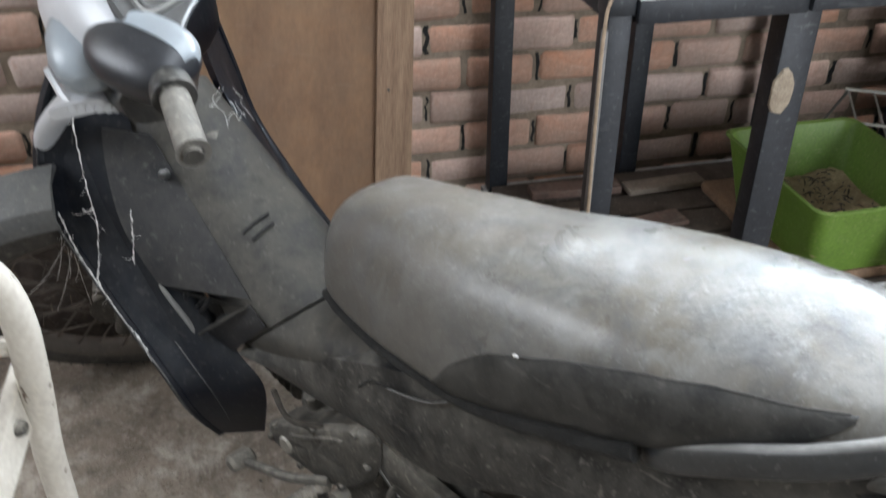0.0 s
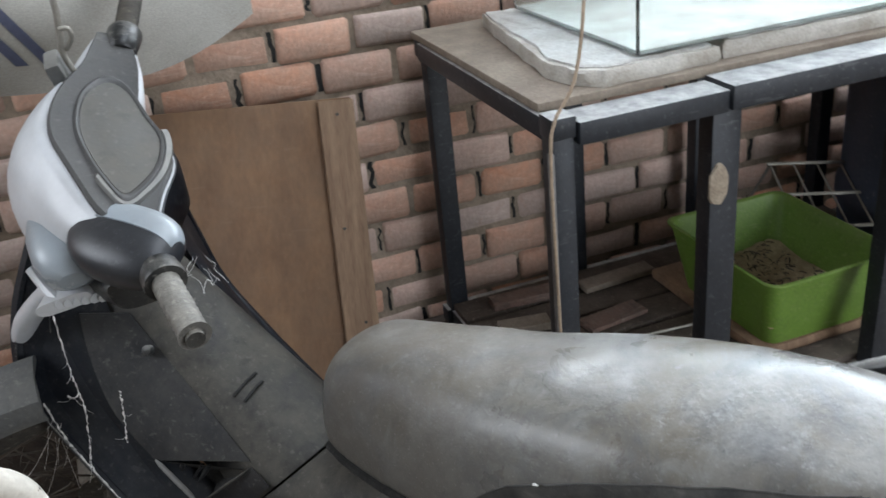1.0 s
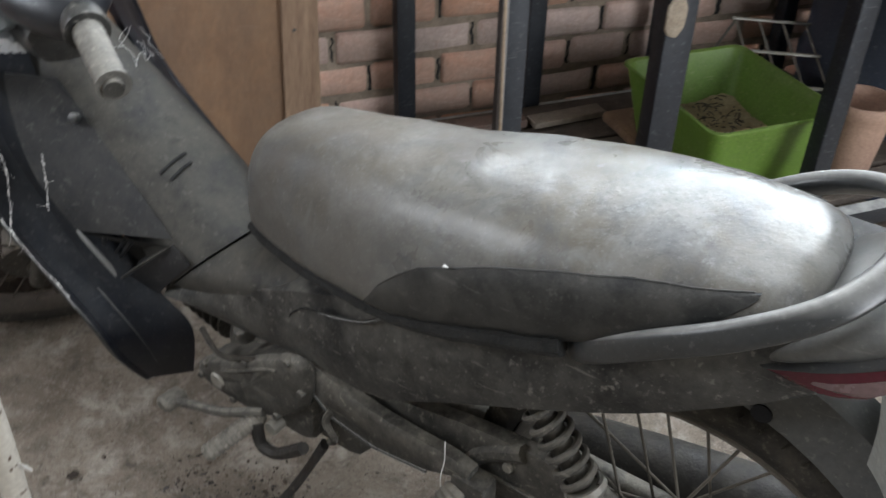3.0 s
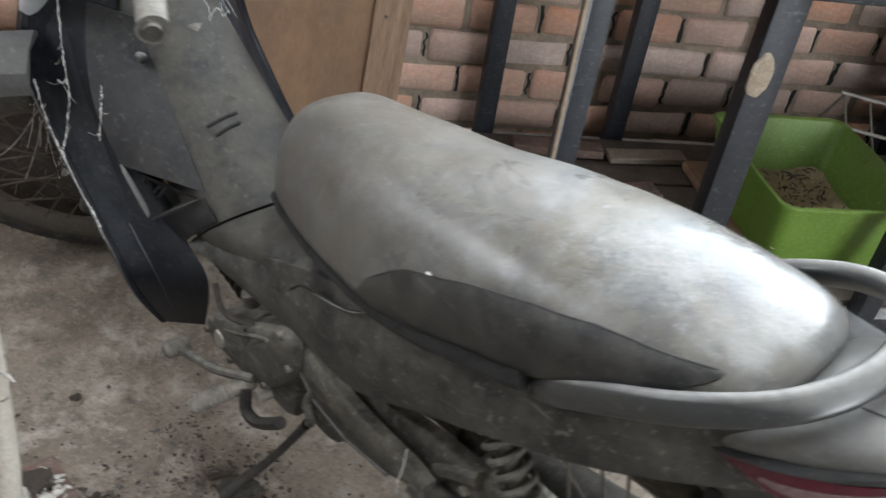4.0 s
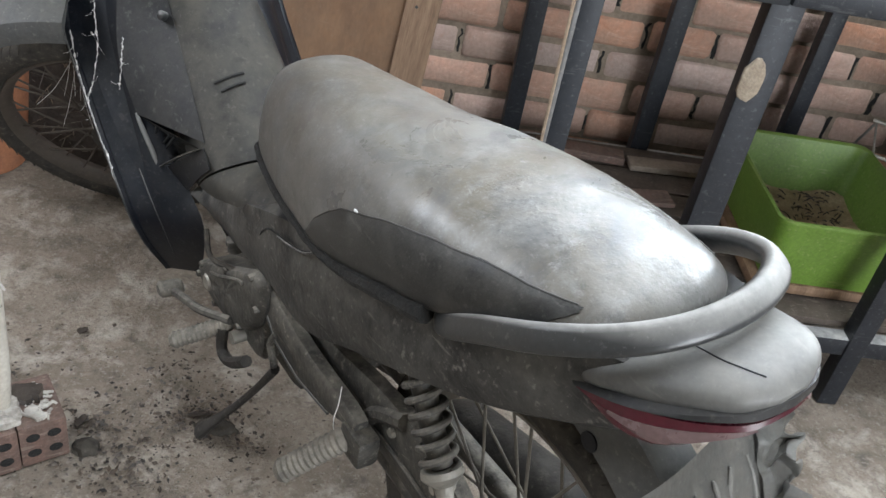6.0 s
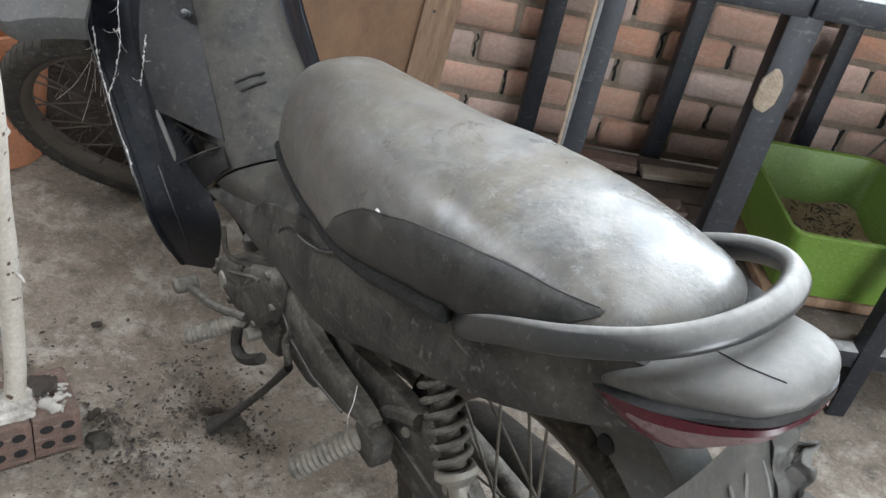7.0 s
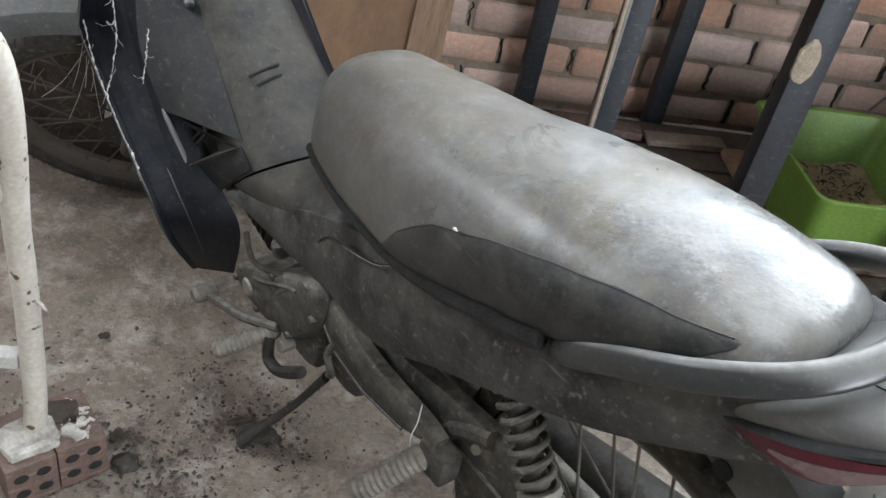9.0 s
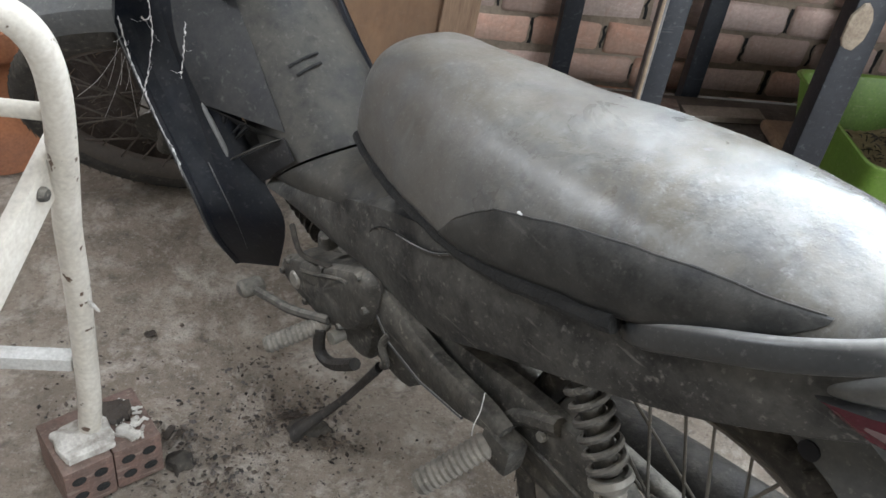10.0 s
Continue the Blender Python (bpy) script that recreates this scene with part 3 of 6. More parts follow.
SEAT = [(0.0435, 0.012, 0.600, 0.585), (0.047, 0.034, 0.622, 0.570), (0.055, 0.054, 0.645, 0.558), (0.068, 0.070, 0.667, 0.550), (0.088, 0.082, 0.685, 0.544), (0.13, 0.093, 0.703, 0.540), (0.19, 0.104, 0.713, 0.540),
        (0.26, 0.115, 0.722, 0.548), (0.34, 0.124, 0.733, 0.560), (0.42, 0.128, 0.749, 0.585), (0.50, 0.128, 0.763, 0.615), (0.58, 0.121, 0.773, 0.645),
        (0.65, 0.110, 0.779, 0.680), (0.71, 0.099, 0.780, 0.706), (0.746, 0.090, 0.777, 0.720), (0.765, 0.076, 0.770, 0.727), (0.775, 0.054, 0.761, 0.731), (0.779, 0.028, 0.752, 0.735)]
# where the dark side band begins, u and height
TRIM = [(0.312, 0.566), (0.335, 0.602), (0.36, 0.628), (0.39, 0.655), (0.43, 0.677), (0.512, 0.714), (0.606, 0.742), (0.645, 0.750), (0.68, 0.755), (0.705, 0.760), (0.725, 0.763), (0.740, 0.765)]
TRIM = spl(TRIM, 60)


def along(table, u):
    for (a, x), (b, y) in zip(table, table[1:]):
        if u <= b:
            return x + (y - x) * max(0, (u - a) / (b - a))
    return table[-1][1]


def seat_half(u, w, zt, zb):
    """Half a section, from the crown over the shoulder and down the flank to the base."""
    h = zt - zb
    hollow = 0.0012 * max(0, 1 - abs(u - 0.24) / 0.16)
    soft = min(1, max(0, (u - 0.36) / 0.16))
    nose = ((0, 0), (0.30, 0.016), (0.54, 0.066), (0.72, 0.156), (0.85, 0.29), (0.935, 0.455), (0.985, 0.64), (1.0, 0.81), (0.97, 0.94), (0.80, 0.99), (0.45, 1.0), (0, 1))
    back = ((0, 0), (0.30, 0.014), (0.55, 0.058), (0.75, 0.145), (0.885, 0.275), (0.962, 0.43), (0.998, 0.62), (0.985, 0.80), (0.93, 0.93), (0.75, 0.99), (0.45, 1.0), (0, 1))
    dip = (0, 0, 0, 0.6, 1.0, 0.9, 0.5, 0, 0, 0, 0, 0)
    key = [(w * (p + (r - p) * soft) - hollow * d, zt - h * (q + (t - q) * soft)) for (p, q), (r, t), d in zip(nose, back, dip)]
    return spl(key, 34)


def seat_lean(p):
    """The rear of the seat rides higher on its right; the padding is a little uneven."""
    k = min(max((p.x - 0.25) / 0.35, 0), 1)
    d = 0.0022 * noise.noise(p * 13) + 0.0010 * noise.noise(p * 34)
    return Vector((p.x, p.y, p.z + 0.10 * k * p.y + d))


def build_seat():
    st = spl(SEAT, 110)
    bm = bmesh.new()
    rings = []
    for s_ in st:
        half = seat_half(*s_)
        rings.append([seat_lean(L(s_[0], y, z)) for y, z in half] + [seat_lean(L(s_[0], -y, z)) for y, z in half[-2:0:-1]])
    loft(bm, rings)
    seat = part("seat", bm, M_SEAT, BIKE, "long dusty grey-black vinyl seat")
    for side in (1, -1):
        bm = bmesh.new()
        rows, edge = [], []
        for s_ in spl(SEAT, 200):
            u = s_[0]
            if not TRIM[0][0] < u < TRIM[-1][0]:
                continue
            cut = along(TRIM, u)
            half = spl(seat_half(*s_), 140)
            foot = s_[3] + (cut - s_[3]) * max(0, (u - 0.665) / 0.076) ** 1.4
            low = [(y, z) for y, z in half[20:] if foot <= z <= cut and y > 0.76 * s_[1]]
            if len(low) < 4:
                continue
            row = []
            for q in range(12):
                y, z = low[round(q * (len(low) - 1) / 11)]
                row.append(seat_lean(L(u, side * (y + (0.0004 if q in (0, 11) else 0.0019)), z)))
            rows.append(row)
            edge.append(row[0])
        loft(bm, rows, closed=False, caps=False)
        part("side_band", bm, M_SEATSIDE, seat, "darker vinyl side band")
        bm = bmesh.new()
        tube(bm, edge[::4], 0.0011, 6)
        part("piping", bm, M_SEATSIDE, seat)
        bm = bmesh.new()
        # rubber trim at the nose; further back the black strip paints the seat's shadow
        foot = [seat_lean(L(u, side * (w * 0.93 + 0.003), zb + 0.004)) for u, w, zt, zb in st if 0.075 < u < 0.585]
        tube(bm, foot, [0.0075 + 0.0035 * min(1, max(0, (p.x - 0.33) / 0.12)) + 0.002 * noise.noise((k * 0.4, side, 0)) for k, p in enumerate(foot)], 8)
        part("rubber_shade_edge", bm, M_HOLE, seat, "black rubber edge, then a dark shade line, under the vinyl")
        if side == 1:
            bm = bmesh.new()
            p = seat_lean(L(0.434, 0.1275, 0.683))
            tube(bm, [p, p + Vector((0.003, -0.002, 0.003)), p + Vector((0.007, -0.001, 0.002))], [0.0014, 0.0018, 0.0008], 5)
            part("fleck", bm, M_WEB, seat, "white fleck of fluff")


build_seat()


def shell(stations, n=36, **kw):
    bm = bmesh.new()
    loft(bm, [ring(*s, **kw) for s in stations])
    return bm


def build_body():
    # side covers and rear body as one tapering hull, left and right halves joined by the seat base
    for side in (1, -1):
        st = [(-0.12, 0.345, 0.362, 0.100), (0.0, 0.370, 0.420, 0.108), (0.10, 0.385, 0.470, 0.112), (0.20, 0.400, 0.515, 0.113), (0.32, 0.405, 0.560, 0.115), (0.44, 0.465, 0.600, 0.112),
              (0.56, 0.522, 0.630, 0.104), (0.66, 0.572, 0.682, 0.094), (0.75, 0.630, 0.722, 0.082), (0.80, 0.664, 0.735, 0.070)]
        bm = bmesh.new()
        rings = []
        for u, zb, zt, v in spl(st, 36):
            rings.append([L(u, side * y, z) for y, z in (
                (v - 0.012, zb - 0.004), (v - 0.001, zb + 0.004), (v + 0.004, zb + 0.3 * (zt - zb)), (v + 0.002, zb + 0.6 * (zt - zb)), (v - 0.006, zt),
                (v - 0.035, zt + 0.012), (v - 0.045, zt), (v - 0.03, (zt + zb) / 2), (v - 0.03, zb + 0.004))])
        loft(bm, rings)
        cover = part("side_cover", bm, M_BLACK, BIKE, "dusty black plastic side cover")
        bm = bmesh.new()
        lip = [(0.172, 0.114, 0.459), (0.181, 0.116, 0.476), (0.205, 0.117, 0.496), (0.238, 0.118, 0.507), (0.276, 0.119, 0.518), (0.316, 0.120, 0.535), (0.353, 0.119, 0.564)]
        tube(bm, [L(u, side * (v - 0.002), z) for u, v, z in spl(lip, 20)], [0.0012] * 20, 8)
        part("lip", bm, M_HOLE, cover, "dark gap along the cover lip")
        # the lip's gap is a dark tube; this pale one paints its highlight
        bm = bmesh.new()
        tube(bm, [L(u, side * (v - 0.001), z - 0.0022) for u, v, z in spl(lip, 20)[9:]], [0.0008, 0.0012] + [0.0016] * 7 + [0.0012, 0.0006], 8)
        part("lip_edge", bm, M_RAIL, cover)
        bm = bmesh.new()
        tube(bm, spl([L(0.665, side * 0.0905, 0.632), L(0.70, side * 0.083, 0.655), L(0.733, side * 0.076, 0.678)], 10), [0.0006, 0.0012] + [0.0014] * 6 + [0.0018, 0.001], 6)
        part("crease", bm, M_RAIL, cover)
    # dark backing, added so the gap below the covers stays dark
    bm = bmesh.new()
    loft(bm, [[Vector((u, p * w, z + q * h)) for p, q in rounded(1, 1, 0.6, 20)] for u, w, z, h in ((-0.22, 0.07, 0.40, 0.06), (-0.10, 0.085, 0.375, 0.065), (0.05, 0.088, 0.39, 0.06), (0.25, 0.085, 0.43, 0.06))])
    part("dark_backing", bm, M_FLANK, BIKE, "dark backing that fills the gap under the covers")
    # cover under the seat nose
    bm = bmesh.new()
    rings = []
    for k, (u, w, zt, zb) in enumerate(spl([(-0.0635, 0.104, 0.472, 0.345), (0.0, 0.106, 0.492, 0.36), (0.09, 0.108, 0.52, 0.38), (0.2, 0.108, 0.535, 0.40), (0.3, 0.106, 0.55, 0.43)], 16)):
        rings.append(ring(u, w, zt, zb, ptop=0.8, shift=1.05 * (1 - k / 15)))
    loft(bm, rings)
    c = part("battery_cover", bm, M_COVER, BIKE, "dusty grey plastic cover below the seat nose")
    bm = bmesh.new()
    lathe(bm, [(0.0001, 0.004), (0.006, 0.003), (0.009, 0.0), (0.009, -0.006)], 14, pose(0.012, 0.005, 0.484, 0, -25, 0))
    part("screw", bm, M_GREASE, c)
    # centre tunnel up to the steering head
    bm = bmesh.new()
    rings = []
    for u, w, zt, zb in spl([(-0.0665, 0.105, 0.474, 0.345), (-0.145, 0.102, 0.516, 0.375), (-0.215, 0.100, 0.556, 0.41), (-0.305, 0.098, 0.61, 0.46), (-0.385, 0.094, 0.66, 0.52), (-0.43, 0.085, 0.70, 0.57)], 24):
        rings.append(ring(u, w, zt, zb, ptop=0.75, shift=1.02))
    loft(bm, rings)
    t = part("centre_cover", bm, M_COVER, BIKE, "dusty grey centre cover with two vent slots")
    for k in (0, 1):
        bm = bmesh.new()
        a, b = (L(-0.1375, 0.058, 0.5425), L(-0.1385, 0.008, 0.5548)) if k == 0 else (L(-0.1205, 0.053, 0.5355), L(-0.1235, 0.011, 0.5458))
        tube(bm, spl([a, a.lerp(b, 0.35) + Vector((0, 0, 0.0016)), a.lerp(b, 0.7) + Vector((0, 0, 0.0016)), b], 10), 0.0034, 8, flat=0.5)
        part("slot", bm, M_HOLE, t, "dark vent slot")
    bm = bmesh.new()
    lathe(bm, [(0.0001, 0.002), (0.006, 0.0015), (0.008, 0.0), (0.008, -0.010)], 14, pose(-0.272, -0.098, 0.606, 62, 0, 20))
    part("screw", bm, M_RAIL, t)


build_body()


def build_leg_shield():
    fwd = Vector((-0.9, 0, 0.15))
    for side in (1, -1):
        inner = spl([(-0.40, 0.07, 0.78), (-0.37, 0.085, 0.66), (-0.30, 0.095, 0.56), (-0.235, 0.100, 0.46), (-0.135, 0.104, 0.362), (-0.066, 0.101, 0.315), (-0.098, 0.092, 0.195)], 34)
        outer = spl([(-0.435, 0.120, 0.79), (-0.468, 0.174, 0.66), (-0.457, 0.203, 0.54), (-0.35, 0.203, 0.45), (-0.178, 0.195, 0.330), (-0.175, 0.165, 0.235), (-0.190, 0.118, 0.146)], 34)
        bm_shield = bmesh.new()
        rows = []
        for k, (a, b) in enumerate(zip(inner, outer)):
            a, b = L(a[0], side * a[1], a[2]), L(b[0], side * b[1], b[2])
            deep = 0.055 * math.sin(math.pi * min(1, max(0, (k - 5) / 18.5))) ** 0.8
            row = [a]
            for f, d in ((0.06, -0.3), (0.2, -0.7), (0.4, -0.9), (0.5, -0.6), (0.57, 0.2), (0.61, 0.5), (0.64, 0.5), (0.75, 0.35), (0.88, 0.12), (0.97, 0.0)):
                row.append(a.lerp(b, f) + fwd * deep * d)
            row += [b + Vector((0.004, 0, 0.002)), b + L(0.0, side * 0.007, 0.0), b + L(-0.014, side * 0.008, 0)]
            row += [a.lerp(b, f) + fwd * (0.03 - deep * g) for f, g in ((0.9, 0.15), (0.6, 0.8), (0.3, 0.7), (0.0, 0.0))]
            rows.append(row)
        loft(bm_shield, rows)
        if side == 1:
            bm = bmesh.new()
            edge = spl([L(-0.31, 0.172, 0.760), L(-0.40, 0.176, 0.692), L(-0.470, 0.178, 0.628), L(-0.508, 0.176, 0.560)], 12)
            tube(bm, edge, [0.012 + 0.010 * math.sin(math.pi * k / 11) - 0.009 * (k / 11) ** 4 for k in range(12)], 14, flat=0.8)
            part("front_fairing", bm, M_SILVER, BIKE, "pale silver front fairing edge")
        sh = part("leg_shield", bm_shield, M_NAVY, BIKE, "dark blue plastic leg shield with cobwebs")
        for q, r_ in ((7, 0.0010), (12, 0.0013)) if side == 1 else ():
            bm = bmesh.new()
            tube(bm, [row[q] + Vector((0.0005, 0, 0.0005)) for row in rows[6:-3]], r_, 6)
            part("worn_edge", bm, M_RAIL, sh, "pale worn edge")
        if side == 1:
            tri_pts = [L(-0.234, 0.152, 0.449), L(-0.178, 0.133, 0.372), L(-0.080, 0.103, 0.460)]
            near = [p + L(0.006, 0.006, 0.008) for p in tri_pts]
            # rim in a paler material, which paints its lit edge
            bm = bmesh.new()
            tube(bm, spl([near[0], near[0].lerp(near[1], 0.5), near[1]], 8), [0.0016, 0.0040, 0.0046, 0.0048, 0.0048, 0.0048, 0.0046, 0.003], 10, flat=0.6)
            part("opening_rim", bm, M_TAIL, sh, "rim of a triangular opening, coloured pale like its lit edge")
            bm = bmesh.new()
            tube(bm, spl([near[1], near[1].lerp(near[2], 0.5), near[2] - L(0.004, 0.004, 0.006)], 8), [0.003, 0.0032, 0.0034, 0.0034, 0.0032, 0.003, 0.0024, 0.0008], 10, flat=0.6)
            part("opening_sill", bm, M_COVER, sh, "dusty sill of a triangular opening")
            bm = bmesh.new()
            mid = (tri_pts[0] + tri_pts[1] + tri_pts[2]) / 3
            inward = L(-0.034, -0.016, -0.026)
            loft(bm, [tri_pts, [p.lerp(mid, 0.06) + inward * 0.5 for p in tri_pts], [p.lerp(mid, 0.25) + inward for p in tri_pts]], caps=False)
            bm.faces.new([bm.verts.new(p.lerp(mid, 0.25) + inward) for p in tri_pts])
            part("opening", bm, M_HOLE, sh, "dark triangular opening")
            rnd = random.Random(4)
            for q, (a_, b_) in enumerate(((0.25, 0.30), (0.45, 0.52), (0.66, 0.60))):
                bm = bmesh.new()
                p0 = tri_pts[0].lerp(tri_pts[1], 0.45 + a_ * 0.5) + inward * 0.35
                p1 = tri_pts[0].lerp(tri_pts[2], b_) + inward * 0.45
                tube(bm, spl([p0, p0.lerp(p1, 0.45) + inward * 0.12, p1], 8), [0.002 + 0.0025 * rnd.random() for _ in range(8)], 7)
                part("cable", bm, M_FLANK, sh, "dusty cable behind the opening")
            # dusty panels that join the centre cover to the shield above and below the opening
            for q, (top_, low_) in enumerate((([(-0.330, 0.076, 0.645), (-0.255, 0.080, 0.591), (-0.168, 0.087, 0.530), (-0.080, 0.096, 0.470)], [(-0.385, 0.125, 0.655), (-0.358, 0.143, 0.592), (-0.308, 0.158, 0.518), (-0.236, 0.154, 0.450)]),
                                              ([(-0.178, 0.133, 0.3715), (-0.145, 0.123, 0.401), (-0.112, 0.113, 0.431), (-0.078, 0.099, 0.463)], [(-0.136, 0.1070, 0.344), (-0.108, 0.1075, 0.374), (-0.074, 0.1075, 0.410), (-0.036, 0.1060, 0.448)]))):
                bm = bmesh.new()
                A, B = spl(top_, 14), spl(low_, 14)
                rows = []
                for a, b in zip(A, B):
                    a, b = L(*a), L(*b)
                    rows.append([a.lerp(b, f / 6) for f in range(7)] + [a.lerp(b, 1 - f / 6) + Vector((-0.004, 0.004, -0.002)) for f in range(7)])
                loft(bm, rows)
                part("flank_panel", bm, M_FLANK, sh, "dusty dark flank panel")
            # cobwebs: knotted strands with thin side threads
            rnd = random.Random(21)
            for way in ([(-0.347, 0.178, 0.733), (-0.354, 0.180, 0.646), (-0.349, 0.182, 0.576), (-0.344, 0.182, 0.531), (-0.343, 0.190, 0.480), (-0.336, 0.200, 0.452), (-0.324, 0.209, 0.440), (-0.272, 0.210, 0.407), (-0.230, 0.207, 0.382), (-0.209, 0.206, 0.367)],
                        [(-0.257, 0.165, 0.580), (-0.258, 0.168, 0.546), (-0.272, 0.17, 0.480)],
                        [(-0.349, 0.182, 0.552), (-0.372, 0.180, 0.535), (-0.395, 0.178, 0.530)],
                        [(-0.420, 0.207, 0.525), (-0.375, 0.209, 0.472), (-0.340, 0.210, 0.448), (-0.324, 0.210, 0.441)]):
                bm = bmesh.new()
                n_ = 12 * len(way)
                pts = [Vector(L(*p)) + Vector([rnd.uniform(-.0011, .0011) for _ in range(3)]) for p in spl(way, n_)]
                tube(bm, pts, [rnd.choice((0.0003, 0.0004, 0.0006, 0.0008, 0.0011)) + (0.0012 if rnd.random() < 0.12 else 0) for _ in pts], 5)
                for k in range(n_ // 18):
                    p = rnd.choice(pts)
                    q = p + Vector((rnd.uniform(-.03, .03), rnd.uniform(-.02, .02), rnd.uniform(-.03, .02)))
                    tube(bm, [p, p.lerp(q, 0.5) - Vector((0, 0, 0.004)), q], 0.00025, 4)
                part("cobweb", bm, M_WEB, sh, "white knotted cobweb strand")


build_leg_shield()


def build_tail():
    # the machine leans on its stand: its right side rides higher
    def T(u, v, z):
        return L(u, v, z - 0.2 * v)
    line = [(0.575, 0.098, 0.640), (0.61, 0.110, 0.668), (0.665, 0.116, 0.710), (0.73, 0.113, 0.752), (0.785, 0.090, 0.782), (0.814, 0.05, 0.794), (0.824, 0.0, 0.798)]
    line = line + [(u, -v, z) for u, v, z in line[-2::-1]]
    pts = spl(line, 60)
    bm = bmesh.new()
    rad = [0.0062 + 0.0032 * min(1, min(i, 59 - i) / 4) ** 0.5 for i in range(60)]
    tube(bm, [T(*p) for p in pts], rad, 20, flat=1.5, square=0.62)
    part("grab_rail", bm, M_RAIL, BIKE, "curved grey passenger grab rail")
    bm = bmesh.new()
    box(bm, (0.72, -0.045, 0.690), (0.80, 0.045, 0.745), 0.01)
    part("rail_bracket", bm, M_BLACK, BIKE)
    bm = bmesh.new()
    box(bm, (0.690, -0.03, 0.722), (0.800, 0.098, 0.736), 0.004)
    for v in bm.verts:
        v.co.z += 0.2 * v.co.y
    part("rear_tray", bm, M_FLANK, BIKE, "dark tray behind the seat")
    st = [(0.748, 0.060, 0.712, 0.700), (0.756, 0.080, 0.724, 0.702), (0.774, 0.083, 0.742, 0.706), (0.80, 0.080, 0.762, 0.716), (0.83, 0.072, 0.777, 0.722), (0.862, 0.060, 0.786, 0.742), (0.884, 0.044, 0.783, 0.752), (0.897, 0.015, 0.774, 0.758)]
    bm = bmesh.new()
    loft(bm, [[Vector((p.x, p.y, p.z + 0.2 * p.y)) for p in ring(*s, ptop=0.75, waist=1.0)] for s in spl(st, 30)])
    skin = BVHTree.FromBMesh(bm)
    c = part("tail_cowl", bm, M_TAIL, BIKE, "grey painted tail cowl with a seam")
    bm = bmesh.new()
    way = spl([(0.792, 0.024), (0.820, 0.030), (0.846, 0.0325), (0.866, 0.028), (0.879, 0.020)], 24)
    hits = [skin.ray_cast(L(u, v, 1.0), Vector((0, 0, -1)))[0] for u, v in way]
    tube(bm, [p for p in hits if p], 0.0009, 6)
    part("seam", bm, M_NAVY, c)

    def wrap(top, deep, out, edge=False, span=None):
        base = [(0.752, 0.083, 0.704), (0.80, 0.081, 0.724), (0.842, 0.072, 0.744), (0.872, 0.056, 0.757), (0.891, 0.031, 0.762), (0.897, 0.0, 0.765)]
        half = spl(base, 18)
        full = half + [(u, -v, z) for u, v, z in half[-2::-1]]
        rings = []
        m_ = len(full)
        for i, (u, v, z) in enumerate(full):
            x = i / (m_ - 1)
            e = (max(0.02, math.sin(math.pi * x)) ** 2.6 * 1.15) if edge else 0.46 * along([(0.0, 0.03), (0.12, 0.42), (0.26, 0.86), (0.40, 1.0), (0.52, 0.86), (0.66, 0.52), (0.82, 0.24), (1.0, 0.12)], 1 - abs(2 * x - 1))
            drop = 0.012 * math.sin(math.pi * x) ** 1.4
            up, lo = z - top * e - (0 if edge else drop), z - deep * e - (0 if edge else drop)
            if span:
                g_ = (x - span[0]) / (span[1] - span[0])
                if not 0 <= g_ <= 1:
                    continue
                mid, g_ = up + (lo - up) * (0.35 + 0.3 * g_), max(0.05, math.sin(math.pi * g_) ** 0.7)
                up, lo = mid + (up - mid) * g_, mid + (lo - mid) * g_
            rings.append([T(u + 0.001 + out, v * (1.01 + out * 8), up), T(u + 0.003 + out, v * (1.02 + out * 8), (up + lo) / 2), T(u - 0.004 + out, v * (0.98 + out * 8), lo), T(u - 0.04, v * 0.7, lo), T(u - 0.04, v * 0.7, up)])
        b = bmesh.new()
        loft(b, rings)
        return b
    part("cowl_edge", wrap(-0.004, 0.011, 0.0015, True), M_FLANK, c, "dark lower edge of the cowl")
    lamp = part("tail_lamp", wrap(0.0, 0.082, 0.0), M_RED, BIKE, "red tail lamp with milky lower lens")
    for span in ((0.07, 0.44), (0.56, 0.93)):
        part("lens", wrap(0.022, 0.077, 0.0016, False, span), M_CLEAR, lamp, "milky pinkish lens")
    # rear mudguard
    bm = bmesh.new()
    rings = []
    for i in range(20):
        a = radians(118 - i * 6.4)
        r_ = 0.372
        cu, cz = 0.665 + r_ * math.cos(a), 0.292 + r_ * math.sin(a)
        w = 0.034
        prof = [(-w, -0.066), (-w, -0.03), (-w * 0.8, -0.005), (0, 0.003), (w * 0.8, -0.005), (w, -0.03), (w, -0.066), (w - 0.005, -0.066), (w - 0.006, -0.03), (0, -0.004), (-w + 0.006, -0.03), (-w + 0.005, -0.066)]
        rings.append([L(cu + dz * math.cos(a), dv, cz + dz * math.sin(a)) for dv, dz in prof])
    loft(bm, rings)
    g = part("rear_mudguard", bm, M_GUARD, BIKE, "dusty black rear mudguard")
    bm = bmesh.new()
    lathe(bm, [(0.0001, 0.001), (0.011, 0.001), (0.011, -0.002)], 16, pose(0.757, -0.0348, 0.590, 90, 0, 0))
    part("bolt_hole", bm, M_NAVY, g)
    # bent plate on a bracket
    bm = bmesh.new()
    rows = []
    for i in range(13):
        f = i / 12
        rows.append([L(0.86 - 0.03 * q / 20 + 0.085 * f + 0.003 * math.sin(9 * f + 6 * q / 20), 0.10 - 0.20 * q / 20, 0.648 - 0.12 * f + 0.004 * math.sin(14 * q / 20 + 3 * f) * f) for q in range(21)])
    loft(bm, rows, closed=False, caps=False)
    bmesh.ops.solidify(bm, geom=bm.faces[:], thickness=0.0015)
